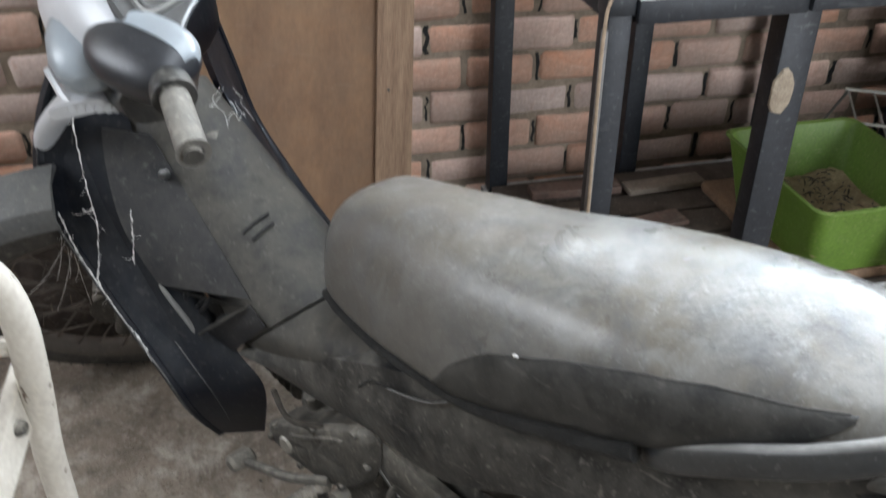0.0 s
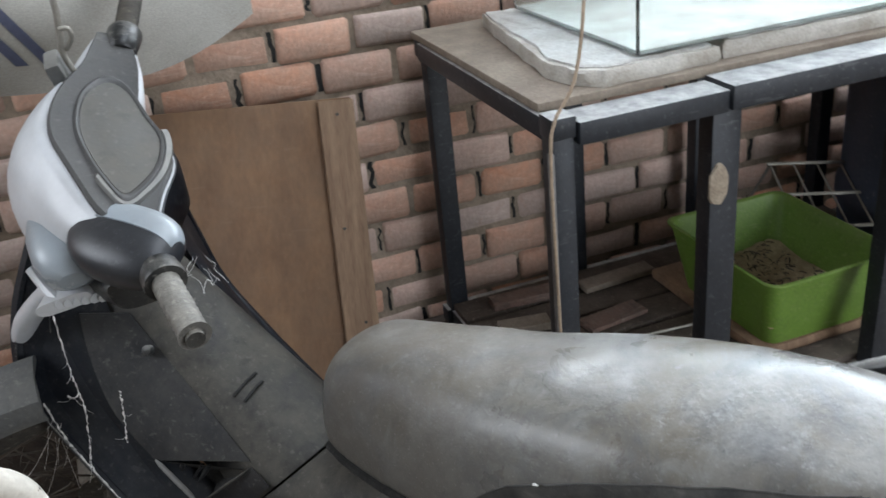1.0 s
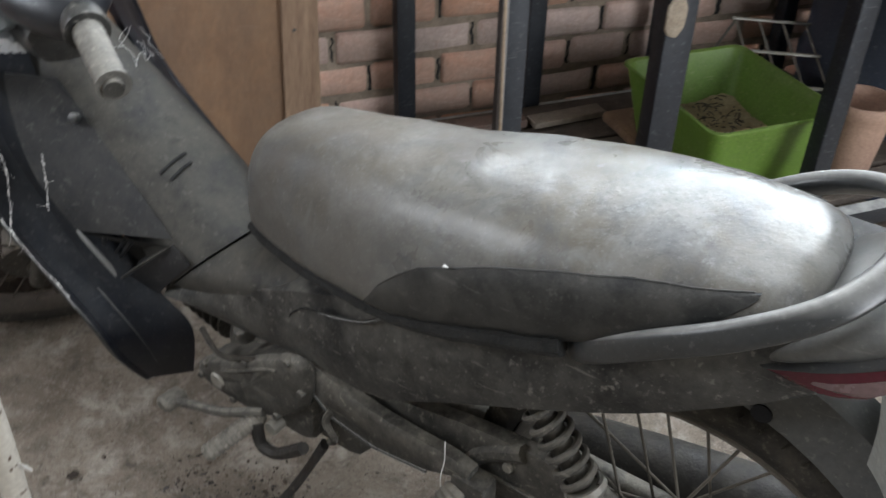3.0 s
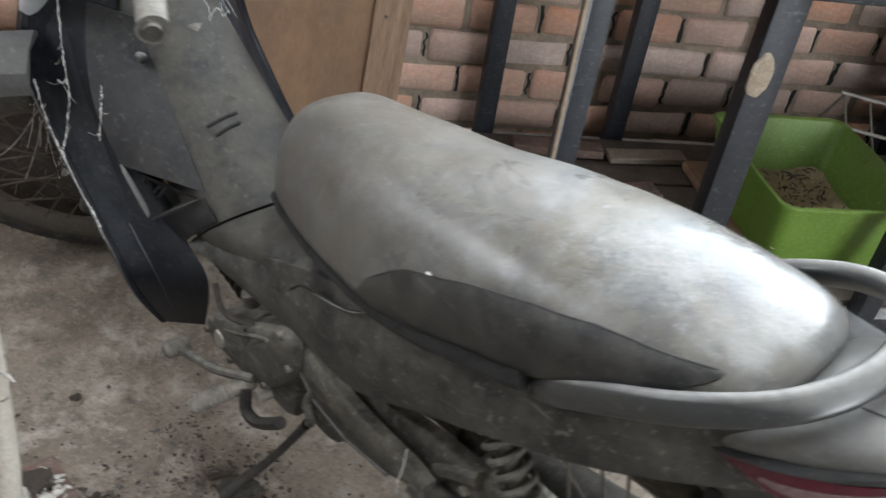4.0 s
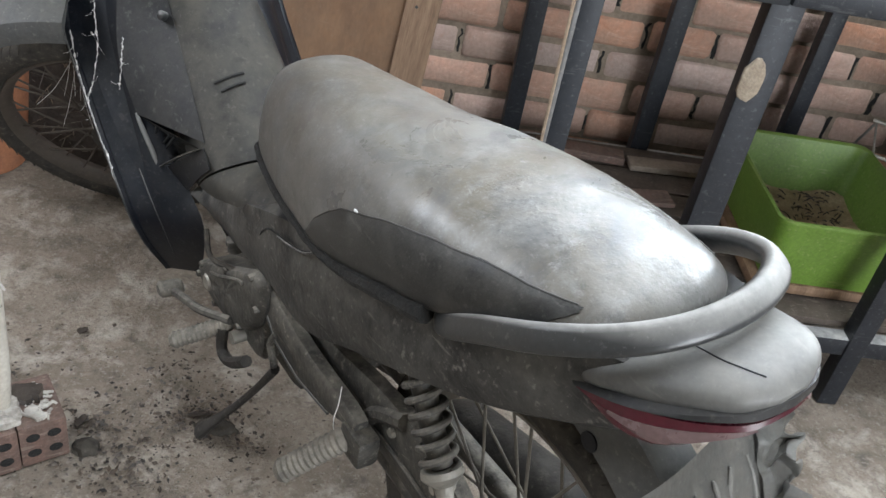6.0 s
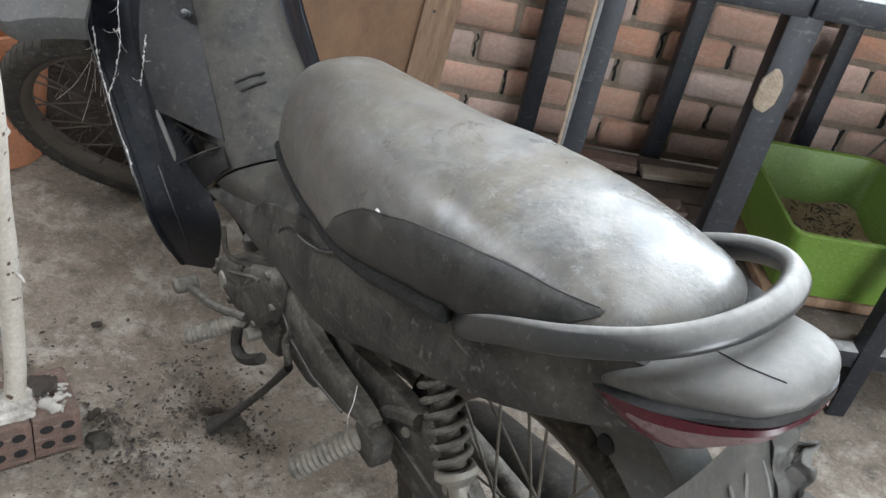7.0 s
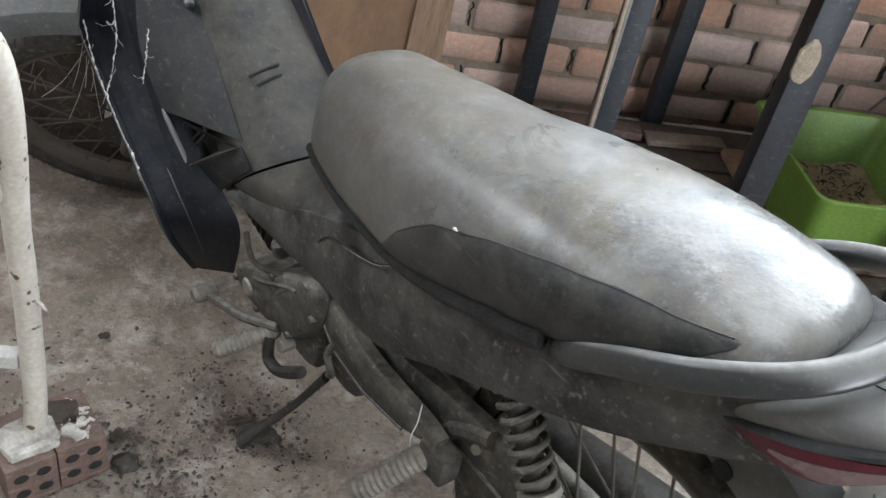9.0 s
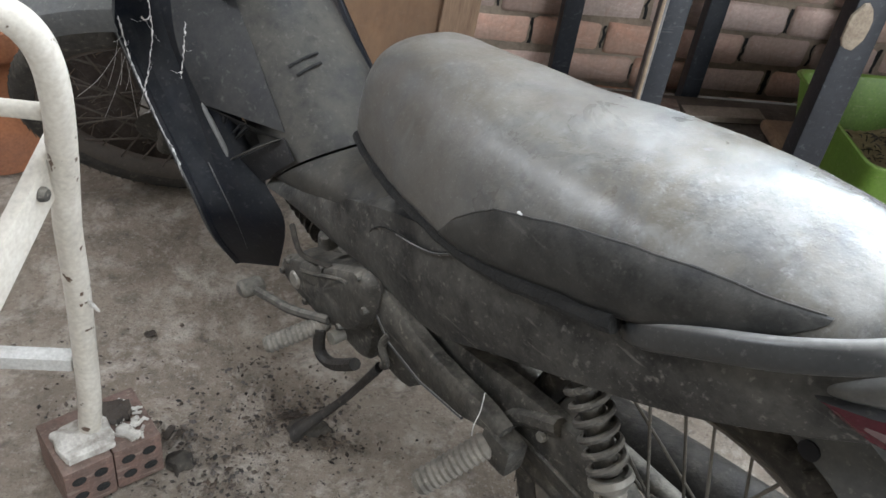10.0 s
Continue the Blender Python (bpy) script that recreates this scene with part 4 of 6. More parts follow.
    p = part("number_plate", bm, M_PLATE, BIKE, "bent pale metal plate with raised bars")
    for k in range(6):
        bm = bmesh.new()
        v = 0.07 - 0.028 * k
        tube(bm, spl([L(0.880 - 0.15 * (0.1 - v), v, 0.622), L(0.901 - 0.15 * (0.1 - v), v + 0.006 * (-1) ** k, 0.589), L(0.922 - 0.15 * (0.1 - v), v, 0.556)], 9), [0.0014, 0.0026, 0.003, 0.003, 0.0026, 0.003, 0.003, 0.0026, 0.0014], 8)
        part("bar", bm, M_PLATE, p)
    bm = bmesh.new()
    rows = []
    for i in range(61):
        f = i / 60
        row = []
        for q in range(25):
            g_ = q / 24
            base = L(0.845 + 0.075 * f, -0.082 - 0.045 * g_, 0.640 - 0.115 * f + 0.012 * g_)
            row.append(base + 0.016 * (0.3 + g_) * noise.noise_vector(base * 48) + 0.007 * g_ * noise.noise_vector(base * 120) + Vector((0, 0.010 * g_ * math.sin(31 * f), 0.008 * g_ * math.sin(23 * f))))
        rows.append(row)
    loft(bm, rows, closed=False, caps=False)
    bmesh.ops.solidify(bm, geom=bm.faces[:], thickness=0.0012)
    part("crumpled_edge", bm, M_PLATE, p, "crumpled torn metal edge")


build_tail()


def build_wheel(name, place, label, wire):
    """Wire-spoked wheel; its axle along the local y axis before turning."""
    w = new(name)
    w.parent = BIKE
    w["label"] = label
    w.matrix_local = place
    bm = bmesh.new()
    R = 0.260
    lathe(bm, [(R + 0.027 * math.cos(a), 0.029 * math.sin(a)) for a in [radians(d) for d in range(-180, 181, 24)]], 72)
    tyre = part("tyre", bm, M_RUBBER, w, "worn dusty black tyre")
    bm = bmesh.new()
    for i in range(72):
        a = 2 * math.pi * i / 72
        for s in (-1, 1):
            c = Vector((math.cos(a), math.sin(a), 0))
            t = Vector((-math.sin(a), math.cos(a), 0))
            p0, p1 = c * (R + 0.0275) + Vector((0, 0, s * 0.004)), c * (R + 0.015) + t * 0.012 + Vector((0, 0, s * 0.027))
            tube(bm, [p0, (p0 + p1) / 2 + c * 0.002, p1], 0.0011, 5)
    part("tread", bm, M_RUBBER, tyre)
    bm = bmesh.new()
    lathe(bm, [(0.232, -0.020), (0.238, -0.022), (0.241, -0.018), (0.230, -0.008), (0.224, 0.0), (0.230, 0.008), (0.241, 0.018), (0.238, 0.022), (0.232, 0.020), (0.221, 0.006), (0.219, 0), (0.221, -0.006), (0.232, -0.020)], 64)
    part("rim", bm, wire, w, "dusty tarnished steel rim")
    bm = bmesh.new()
    lathe(bm, [(0.0001, -0.055), (0.018, -0.055), (0.02, -0.042), (0.055, -0.036), (0.058, 0.03), (0.062, 0.036), (0.02, 0.045), (0.018, 0.06), (0.0001, 0.06)], 32)
    part("hub", bm, M_GREASE, w)
    for i in range(32):
        bm = bmesh.new()
        a = 2 * math.pi * i / 32
        s = 1 if i % 2 else -1
        b = a + (0.55 if (i // 2) % 2 else -0.55)
        tube(bm, [(0.055 * math.cos(b), 0.055 * math.sin(b), s * 0.028), (0.222 * math.cos(a), 0.222 * math.sin(a), s * 0.004)], 0.0021, 6)
        part("spoke", bm, wire, w)
    return w


build_wheel("rear_wheel", pose(0.700, 0, 0.288, 90, 0, 0), "wire-spoked rear wheel caked with dust", M_SPOKE)
# front wheel at full lock: the way it points, up along it, and its axle to the left
SD, SU, SN = L(-0.545, 0.8385, 0.0), L(0.3917, 0.2546, 0.8842), L(0.7413, 0.4818, -0.4672)
FC = L(-0.535, 0.0836, 0.2545)
build_wheel("front_wheel", Matrix.Translation(FC) @ Matrix((SD, SD.cross(SN) * -1, SN)).transposed().to_4x4(), "wire-spoked front wheel steered to full lock", M_WIRE)


def build_front():
    bm = bmesh.new()
    rings = []
    for i in range(26):
        a = radians(96 + i * 1.2)
        r_ = 0.366
        w = 0.056 if i < 20 else 0.056 - 0.004 * (i - 19)
        prof = [(-w, -0.05), (-w, -0.02), (-w * 0.75, 0.0), (0, 0.008), (w * 0.75, 0), (w, -0.018), (w, -0.038), (w - 0.004, -0.038), (w - 0.005, -0.02), (0, 0.002), (-w + 0.005, -0.02), (-w + 0.004, -0.05)]
        rings.append([FC - SD * ((r_ + dz) * math.cos(a)) + SN * dv + SU * ((r_ + dz) * math.sin(a)) for dv, dz in prof])
    loft(bm, rings)
    part("front_mudguard", bm, M_GUARD, BIKE, "dusty silver-grey front mudguard")
    top = L(-0.37, 0.04, 0.66)
    for s in (1, -1):
        bm = bmesh.new()
        a, b = FC + SN * 0.075 * s, FC * 0.45 + top * 0.55 + SN * 0.075 * s
        tube(bm, [a, a.lerp(b, 0.5), b], [0.019, 0.02, 0.016], 12)
        part("fork_leg", bm, M_GREASE, BIKE)


build_front()


def build_steering():
    head = new("handlebar_assembly")
    head.parent = BIKE
    head["label"] = "handlebar cowl turned to full lock"
    # local frame: x the way the bar points, y its left, z up along the raked stem
    fw, lf, up = L(-0.635, 0.752, -0.178), L(0.752, 0.548, -0.367), L(0.178, 0.367, 0.913)
    m = Matrix((fw, lf, up)).transposed().to_4x4()
    head.matrix_local = Matrix.Translation(L(-0.241, 0.089, 0.924)) @ m
    # panel outline: across the bar y, back edge xb, front edge xf, size of the shell
    tab = spl([(-0.255, -0.052, -0.012, 0.15), (-0.22, -0.054, -0.003, 0.35), (-0.17, -0.056, 0.010, 0.55), (-0.115, -0.052, 0.034, 0.8), (-0.07, -0.050, 0.047, 0.95), (-0.03, -0.067, 0.053, 1.0), (0.01, -0.076, 0.051, 1.0),
               (0.05, -0.076, 0.040, 1.0), (0.10, -0.061, 0.025, 0.9), (0.145, -0.051, 0.010, 0.7), (0.18, -0.045, -0.012, 0.5)], 40)
    tilt = 0.577

    def face(x, y, d=0.0):
        return Vector((x - 0.5 * d, y, 0.03 + tilt * x + 0.866 * d))
    bm = bmesh.new()
    rings = []
    for y, xb, xf, k in tab:
        zf, zb = 0.03 + tilt * xf, 0.03 + tilt * xb
        prof = [(xb, zb), ((xb + xf) / 2, (zb + zf) / 2 - 0.006), (xf, zf), (xf + 0.030 * k, zf - 0.004), (xf + 0.062 * k, zf - 0.026 * k), (xf + 0.090 * k, zf - 0.066 * k), (xf + 0.100 * k, zf - 0.12 * k),
                (xf + 0.07 * k, zf - 0.17 * k), (xf + 0.02 * k, zf - 0.185 * k), (xb + 0.04, zb - 0.10 * k - 0.01), (xb + 0.012, zb - 0.06 * k - 0.01), (xb - 0.002, zb - 0.015)]
        prof = spl(prof + [prof[0]], 37)[:-1]
        rings.append([Vector((x, y, z)) for x, z in prof])
    loft(bm, rings)
    part("headlight_cowl", bm, M_SILVER, head, "pale silver headlight cowl")

    def outline(k, d):
        cx, cy = -0.014, -0.03
        front = [(xf, y) for y, xb, xf, _ in tab]
        back = [(xb, y) for y, xb, xf, _ in tab][::-1]
        return [face(cx + (x - cx) * k, cy + (y - cy) * k, d) for x, y in front + back]

    # the meter window: a rounded shield, drawn to a point towards the left grip
    shield = [(0.004, -0.103), (-0.017, -0.126), (-0.038, -0.105), (-0.054, -0.047), (-0.067, 0.001), (-0.059, 0.057), (-0.038, 0.100), (-0.018, 0.122), (-0.001, 0.09), (0.014, 0.042), (0.022, -0.01), (0.017, -0.068)]
    shield = spl(shield[-2:] + shield + shield[:3], 97)[12:-12]

    def oval(k, d):
        return [face(-0.020 + (x + 0.020) * k, -0.004 + (y + 0.004) * k, d) for x, y in shield[:-1]]
    bm = bmesh.new()
    loft(bm, [outline(1.02, -0.004), outline(1.02, 0.004), outline(0.98, 0.007), outline(0.92, 0.006)])
    panel = part("meter_panel", bm, M_METER, head, "dusty grey instrument panel")
    bm = bmesh.new()
    loft(bm, [oval(0.98, 0.0065), oval(0.96, 0.0085), oval(0.9, 0.008), oval(0.5, 0.010)])
    part("meter_glass", bm, M_WINDOW, panel, "dust-covered oval meter window")
    bm = bmesh.new()
    loft(bm, [oval(1.13, 0.005), oval(1.10, 0.0090), oval(1.06, 0.0110), oval(1.0, 0.010), oval(0.96, 0.0065)], caps=False)
    part("bezel", bm, M_METER, panel, "raised grey bezel")
    # paler rim round the lower half of the window, and the dark rear cover
    bm = bmesh.new()
    rows = []
    for x, y in shield[:-1]:
        if y > -0.02 and (x < -0.02 or y > 0.07):
            k = 1.30 - 0.10 * max(0, y) / 0.12
            a, b = Vector((x + 0.020, y + 0.004)) * 1.09, Vector((x + 0.020, y + 0.004)) * k
            rows.append([face(p.x - 0.020, p.y - 0.004, d) for p, d in ((a, 0.0085), (a * 1.02, 0.0112), (b * 0.97, 0.0112), (b, 0.0040))])
    loft(bm, rows, closed=False, caps=False)
    part("panel_rim", bm, M_TAIL, panel, "pale grey lower rim")
    bm = bmesh.new()
    rows = []
    for y, xb, xf, k in tab:
        if -0.03 < y < 0.15:
            zb = 0.03 + tilt * xb
            rows.append([Vector((xb + 0.001, y, zb - 0.002)), Vector((xb - 0.004, y, zb - 0.008)), Vector((xb - 0.004, y, zb - 0.03)), Vector((xb + 0.004, y, zb - 0.06 * k - 0.016)), Vector((xb + 0.02, y, zb - 0.08 * k - 0.016))])
    loft(bm, rows, closed=False, caps=False)
    bmesh.ops.solidify(bm, geom=bm.faces[:], thickness=0.002)
    part("rear_cover", bm, M_NAVY, head, "dark rear handlebar cover")
    # switch housing with its pale cap
    turn = pose(-0.004, 0.180, 0.004, 0, 0, -42)
    bm = bmesh.new()
    cuts = [(-0.064, 0.35), (-0.058, 0.62), (-0.046, 0.84), (-0.028, 0.96), (-0.004, 1.0), (0.020, 0.97), (0.040, 0.84), (0.054, 0.62), (0.062, 0.32)]
    cuts = spl([(1.25 * x, 1.08 * k, 0) for x, k in cuts], 22)

    def husk(x, k, a, grow):
        c_, s_ = math.cos(a), math.sin(a)
        y = 0.047 * k * grow * math.copysign(abs(c_) ** 0.75, c_)
        z = 0.030 * k * grow * math.copysign(abs(s_) ** 0.75, s_)
        return turn @ Vector((x - 0.22 * max(0, y), y, z - 0.10 * max(0, y)))
    loft(bm, [[husk(x, k, 2 * math.pi * q / 28, 1.0) for q in range(28)] for x, k, _ in cuts])
    part("switch_housing", bm, M_SWITCH, head, "black plastic switch housing")
    bm = bmesh.new()
    rows = []
    for n_, (x, k, _) in enumerate(cuts[1:-1]):
        last = 182 - 2.0 * n_
        arc = [radians(98 + (last - 98) * q / 10) for q in range(11)]
        rows.append([husk(x, k, a, 1.05) for a in arc] + [husk(x, k, a, 0.97) for a in arc[::-1]])
    loft(bm, rows)
    part("switch_cap", bm, M_LENS, head, "pale switch cap")
    bm = bmesh.new()
    rings = []
    for y, k in ((0.07, 0.9), (0.10, 1.0), (0.14, 0.95), (0.165, 0.75), (0.178, 0.35)):
        rings.append([Vector((0.082 - 0.12 * (y - 0.1) + p * k, y, -0.028 + q * k)) for p, q in rounded(0.044, 0.036, 0.75, 24)])
    loft(bm, rings)
    part("turn_signal", bm, M_LENS, head, "milky blue-grey turn signal")
    bm = bmesh.new()
    loft(bm, [[Vector((0.095 + 0.4 * y2 + p, 0.135 + y2, -0.080 + q + 0.2 * abs(y2))) for p, q in rounded(0.036, 0.012, 0.6, 16)] for y2 in (-0.03, -0.015, 0.0, 0.015, 0.03)])
    lower = part("lower_lens", bm, M_SILVER, head, "ribbed white lower lens")
    for k in range(7):
        bm = bmesh.new()
        a = Vector((0.125 - 0.010 * k, 0.135, -0.071 - 0.003 * k))
        tube(bm, [a + Vector((0.012, -0.03, 0.02)), a, a + Vector((-0.016, 0.03, 0.0))], 0.008, 8)
        part("rib", bm, M_SILVER, lower)
    bm = bmesh.new()
    rings = [[Vector((cx + p, y, cz + q)) for p, q in rounded(rx, rz, 0.6, 20)] for y, cx, cz, rx, rz in ((0.05, 0.03, -0.11, 0.07, 0.03), (0.14, 0.02, -0.085, 0.06, 0.035), (0.20, 0.0, -0.06, 0.04, 0.03))]
    loft(bm, rings)
    part("lower_cover", bm, M_BLACK, head, "black lower handlebar cover")
    for s in (1, -1):
        bm = bmesh.new()
        pts = spl([(-0.02, s * 0.12, 0.0), (-0.035, s * 0.22, 0.002), (-0.047, s * 0.256, 0.003), (-0.073, s * 0.371, 0.012)], 16)
        tube(bm, pts, 0.011, 12)
        bar = part("handlebar", bm, M_GREASE, head)
        a, b = Vector((-0.045, s * 0.252, 0.003)), Vector((-0.0725, s * 0.364, 0.011))
        bm = bmesh.new()
        n_ = 22
        tube(bm, [a.lerp(b, i / n_) for i in range(n_ + 1)], [0.0195 if i in (0, 1, n_) else (0.0168 + 0.001 * (i % 2)) for i in range(n_ + 1)], 16)
        part("grip", bm, M_GRIP if s > 0 else M_RUBBER, bar, "worn dusty rubber grip")
        bm = bmesh.new()
        e = (b - a).normalized()
        tube(bm, [a - e * 0.030, a - e * 0.026, a - e * 0.004, a + e * 0.010, a + e * 0.016, a + e * 0.0165], [0.018, 0.022, 0.025, 0.0265, 0.0255, 0.018], 24)
        part("grip_flange", bm, M_BLACK, bar, "dusty black flange at the grip")
        bm = bmesh.new()
        tube(bm, [b + e * 0.0005, b + e * 0.004], [0.012, 0.008], 14)
        part("grip_end", bm, M_GREASE, bar)
    bm = bmesh.new()
    tube(bm, spl([(0.018, -0.15, 0.03), (0.02, -0.15, 0.075), (0.008, -0.15, 0.11), (-0.008, -0.155, 0.17), (-0.012, -0.16, 0.26)], 14), 0.0045, 8)
    part("mirror_stem", bm, M_STEEL, head)
    bm = bmesh.new()
    tube(bm, spl([(0.012, -0.15, 0.08), (-0.004, -0.14, 0.10), (-0.006, -0.14, 0.115), (0.006, -0.14, 0.118)], 10), 0.0035, 8)
    part("hook", bm, M_STEEL, head)
    bm = bmesh.new()
    box(bm, (0.028, -0.172, 0.015), (0.050, -0.128, 0.075), 0.006)
    part("side_block", bm, M_TAIL, head, "grey mirror mount block")


build_steering()


def build_running_gear():
    # engine: crankcase, domed side cover, cylinder, shaft boss
    eng = new("engine")
    eng.parent = BIKE
    eng["label"] = "greasy dust-caked engine"
    bm = bmesh.new()
    box(bm, (-0.03, -0.072, 0.19), (0.25, 0.10, 0.325), 0.03)
    box(bm, (0.10, -0.075, 0.30), (0.20, 0.06, 0.36), 0.015)
    part("crankcase", bm, M_GREASE, eng)
    wedge = [(-0.046, 0.256), (-0.020, 0.284), (0.050, 0.322), (0.120, 0.366), (0.180, 0.398), (0.205, 0.385), (0.195, 0.320), (0.150, 0.268), (0.095, 0.240), (0.020, 0.232), (-0.035, 0.238)]
    smooth = spl(wedge + [wedge[0]], 56)[:-1]
    cu, cz = 0.085, 0.300
    bm = bmesh.new()
    rings = []
    for y, k in ((-0.070, 1.0), (-0.106, 1.0), (-0.1075, 1.03), (-0.112, 1.03), (-0.114, 0.99), (-0.121, 0.93), (-0.124, 0.80), (-0.125, 0.45), (-0.125, 0.1)):
        rings.append([Vector((cu + (u - cu) * k, y + 0.004 * noise.noise((u * 30, z * 30, y * 20)) * (1 - k), cz + (z - cz) * k)) for u, z in smooth])
    loft(bm, rings)
    cover = part("generator_cover", bm, M_GREASE, eng, "slanted dusty engine side cover")
    for k in range(7):
        u, z = smooth[4 + 8 * k]
        bm = bmesh.new()
        lathe(bm, [(0.0001, 0.006), (0.005, 0.006), (0.0065, 0.0), (0.0065, -0.006)], 8, pose(cu + (u - cu) * 0.90, -0.121, cz + (z - cz) * 0.90, 90, 0, 0))
        part("bolt", bm, M_GREASE, cover)
    bm = bmesh.new()
    lathe(bm, [(0.0001, 0.004), (0.012, 0.004), (0.016, 0.0), (0.016, -0.004)], 18, pose(0.010, -0.124, 0.262, 90, 0, 0))
    part("inspection_cap", bm, M_STEEL, cover, "bare metal inspection cap")
    bm = bmesh.new()
    tube(bm, [Vector((cu + (u - cu) * 0.62, -0.126, cz + (z - cz) * 0.62)) for u, z in smooth[6:22]], 0.003, 6)
    part("rib", bm, M_GREASE, cover)
    bm = bmesh.new()
    lathe(bm, [(0.0001, 0.016), (0.012, 0.016), (0.015, 0.010), (0.015, 0.0), (0.018, -0.004)], 16, pose(0.055, -0.095, 0.362, 25, 0, 0))
    part("filler_cap", bm, M_GREASE, eng)
    bm = bmesh.new()
    lathe(bm, [(0.0001, -0.07), (0.036, -0.07), (0.036, 0.07), (0.0001, 0.07)], 20, pose(-0.12, 0, 0.304, 0, -78, 0))
    barrel = part("cylinder", bm, M_GREASE, eng)
    for k in range(8):
        bm = bmesh.new()
        lathe(bm, [(0.03, -0.002), (0.058, -0.002), (0.058, 0.002), (0.03, 0.002)], 24, pose(-0.06 - 0.017 * k, 0, 0.29 + 0.004 * k, 0, -78, 0))
        part("fin", bm, M_GREASE, barrel)
    bm = bmesh.new()
    loft(bm, [[Vector((0.145 + p * k, y, 0.285 + q * k)) for p, q in rounded(0.055, 0.062, 0.6, 24)] for y, k in ((-0.08, 1.0), (-0.100, 1.0), (-0.107, 0.9), (-0.109, 0.5))])
    part("sprocket_cover", bm, M_GREASE, eng)
    bm = bmesh.new()
    tube(bm, spl([L(-0.02, 0.115, 0.345), L(0.03, 0.128, 0.33), L(0.09, 0.118, 0.345), L(0.16, 0.10, 0.36)], 16), 0.0045, 6)
    part("cable", bm, M_RUBBER, eng)
    bm = bmesh.new()
    tube(bm, [L(0.125, 0.09, 0.235), L(0.125, 0.13, 0.235)], 0.011, 12)
    part("shift_shaft", bm, M_STEEL, eng)
    # gear pedal
    bm = bmesh.new()
    tube(bm, spl([L(0.11, 0.125, 0.258), L(0.045, 0.148, 0.236), L(-0.005, 0.155, 0.222), L(-0.055, 0.157, 0.203)], 14), 0.0075, 8)
    p = part("gear_pedal", bm, M_GREASE, BIKE)
    bm = bmesh.new()
    tube(bm, [L(-0.068, 0.138, 0.200), L(-0.068, 0.143, 0.200), L(-0.068, 0.176, 0.203), L(-0.068, 0.181, 0.203)], [0.011, 0.017, 0.017, 0.011], 12, flat=0.8)
    part("pedal_rubber", bm, M_PEG, p)
    bm = bmesh.new()
    tube(bm, spl([L(0.103, 0.135, 0.240), L(0.112, 0.14, 0.205), L(0.14, 0.14, 0.203), L(0.17, 0.14, 0.225), L(0.205, 0.14, 0.258)], 14), 0.0095, 8)
    part("heel_pedal", bm, M_SOOT, BIKE)
    # foot pegs
    def peg(name, a, b, r):
        bm = bmesh.new()
        n_ = 26
        tube(bm, [a.lerp(b, i / n_) for i in range(n_ + 1)], [r * (0.86 if i % 2 else 1.0) if 2 < i < n_ - 1 else r * (0.7 + 0.15 * min(i, n_ - i)) for i in range(n_ + 1)], 14, flat=0.85)
        part(name, bm, M_PEG, BIKE, "ribbed dusty rubber foot peg")
    peg("front_peg", L(0.100, 0.118, 0.245), L(0.062, 0.205, 0.203), 0.016)
    peg("rear_peg", L(0.452, 0.108, 0.325), L(0.420, 0.188, 0.260), 0.019)
    bm = bmesh.new()
    box(bm, (0.440, -0.114, 0.300), (0.492, -0.080, 0.348), 0.008)
    tube(bm, spl([L(0.43, 0.075, 0.31), L(0.46, 0.07, 0.36), L(0.52, 0.07, 0.40)], 8), 0.012, 8)
    part("peg_bracket", bm, M_GREASE, BIKE)
    # chain case and swing arm
    bm = bmesh.new()
    rings = []
    for u, zt, zb in spl([(0.20, 0.355, 0.27), (0.33, 0.370, 0.28), (0.46, 0.396, 0.302), (0.58, 0.403, 0.30), (0.66, 0.375, 0.285), (0.69, 0.34, 0.30)], 24):
        rings.append([L(u, y, z) for y, z in ((0.050, zb), (0.068, zb), (0.072, zb + 0.006), (0.072, zt - 0.01), (0.068, zt), (0.048, zt))])
    loft(bm, rings)
    cc = part("chain_case", bm, M_GREASE, BIKE, "long dusty sheet-metal chain case")
    bm = bmesh.new()
    tube(bm, [L(u, 0.073, z) for u, z in spl([(0.24, 0.305), (0.36, 0.318), (0.50, 0.336), (0.62, 0.330)], 14)], 0.003, 6)
    part("lower_lip", bm, M_GREASE, cc)
    for u, z in ((0.26, 0.33), (0.50, 0.365), (0.60, 0.365)):
        bm = bmesh.new()
        lathe(bm, [(0.0001, 0.005), (0.006, 0.005), (0.008, 0.0), (0.008, -0.003)], 8, pose(u, -0.0725, z, 90, 0, 0))
        part("bolt", bm, M_STEEL, cc)
    bm = bmesh.new()
    tube(bm, spl([L(0.425, 0.110, 0.30), L(0.430, 0.118, 0.34), L(0.434, 0.116, 0.37), L(0.432, 0.113, 0.40)], 10), 0.0007, 5)
    tube(bm, spl([L(0.432, 0.112, 0.318), L(0.438, 0.126, 0.310), L(0.428, 0.130, 0.300), L(0.424, 0.116, 0.296), L(0.434, 0.110, 0.312)], 12), 0.0009, 5)
    part("tie_wire", bm, M_WEB, BIKE, "frayed pale tie wire on the peg")
    bm = bmesh.new()
    rings = []
    for u, zt, zb in spl([(0.195, 0.398, 0.340), (0.235, 0.380, 0.312), (0.31, 0.366, 0.303), (0.38, 0.365, 0.312), (0.435, 0.366, 0.334), (0.466, 0.360, 0.348)], 16):
        rings.append([L(u, y, z) for y, z in ((0.088, zb), (0.106, zb), (0.109, zb + 0.004), (0.109, zt - 0.006), (0.105, zt), (0.088, zt))])
    loft(bm, rings)
    hanger = part("peg_hanger", bm, M_GREASE, BIKE, "dusty flat steel peg hanger")
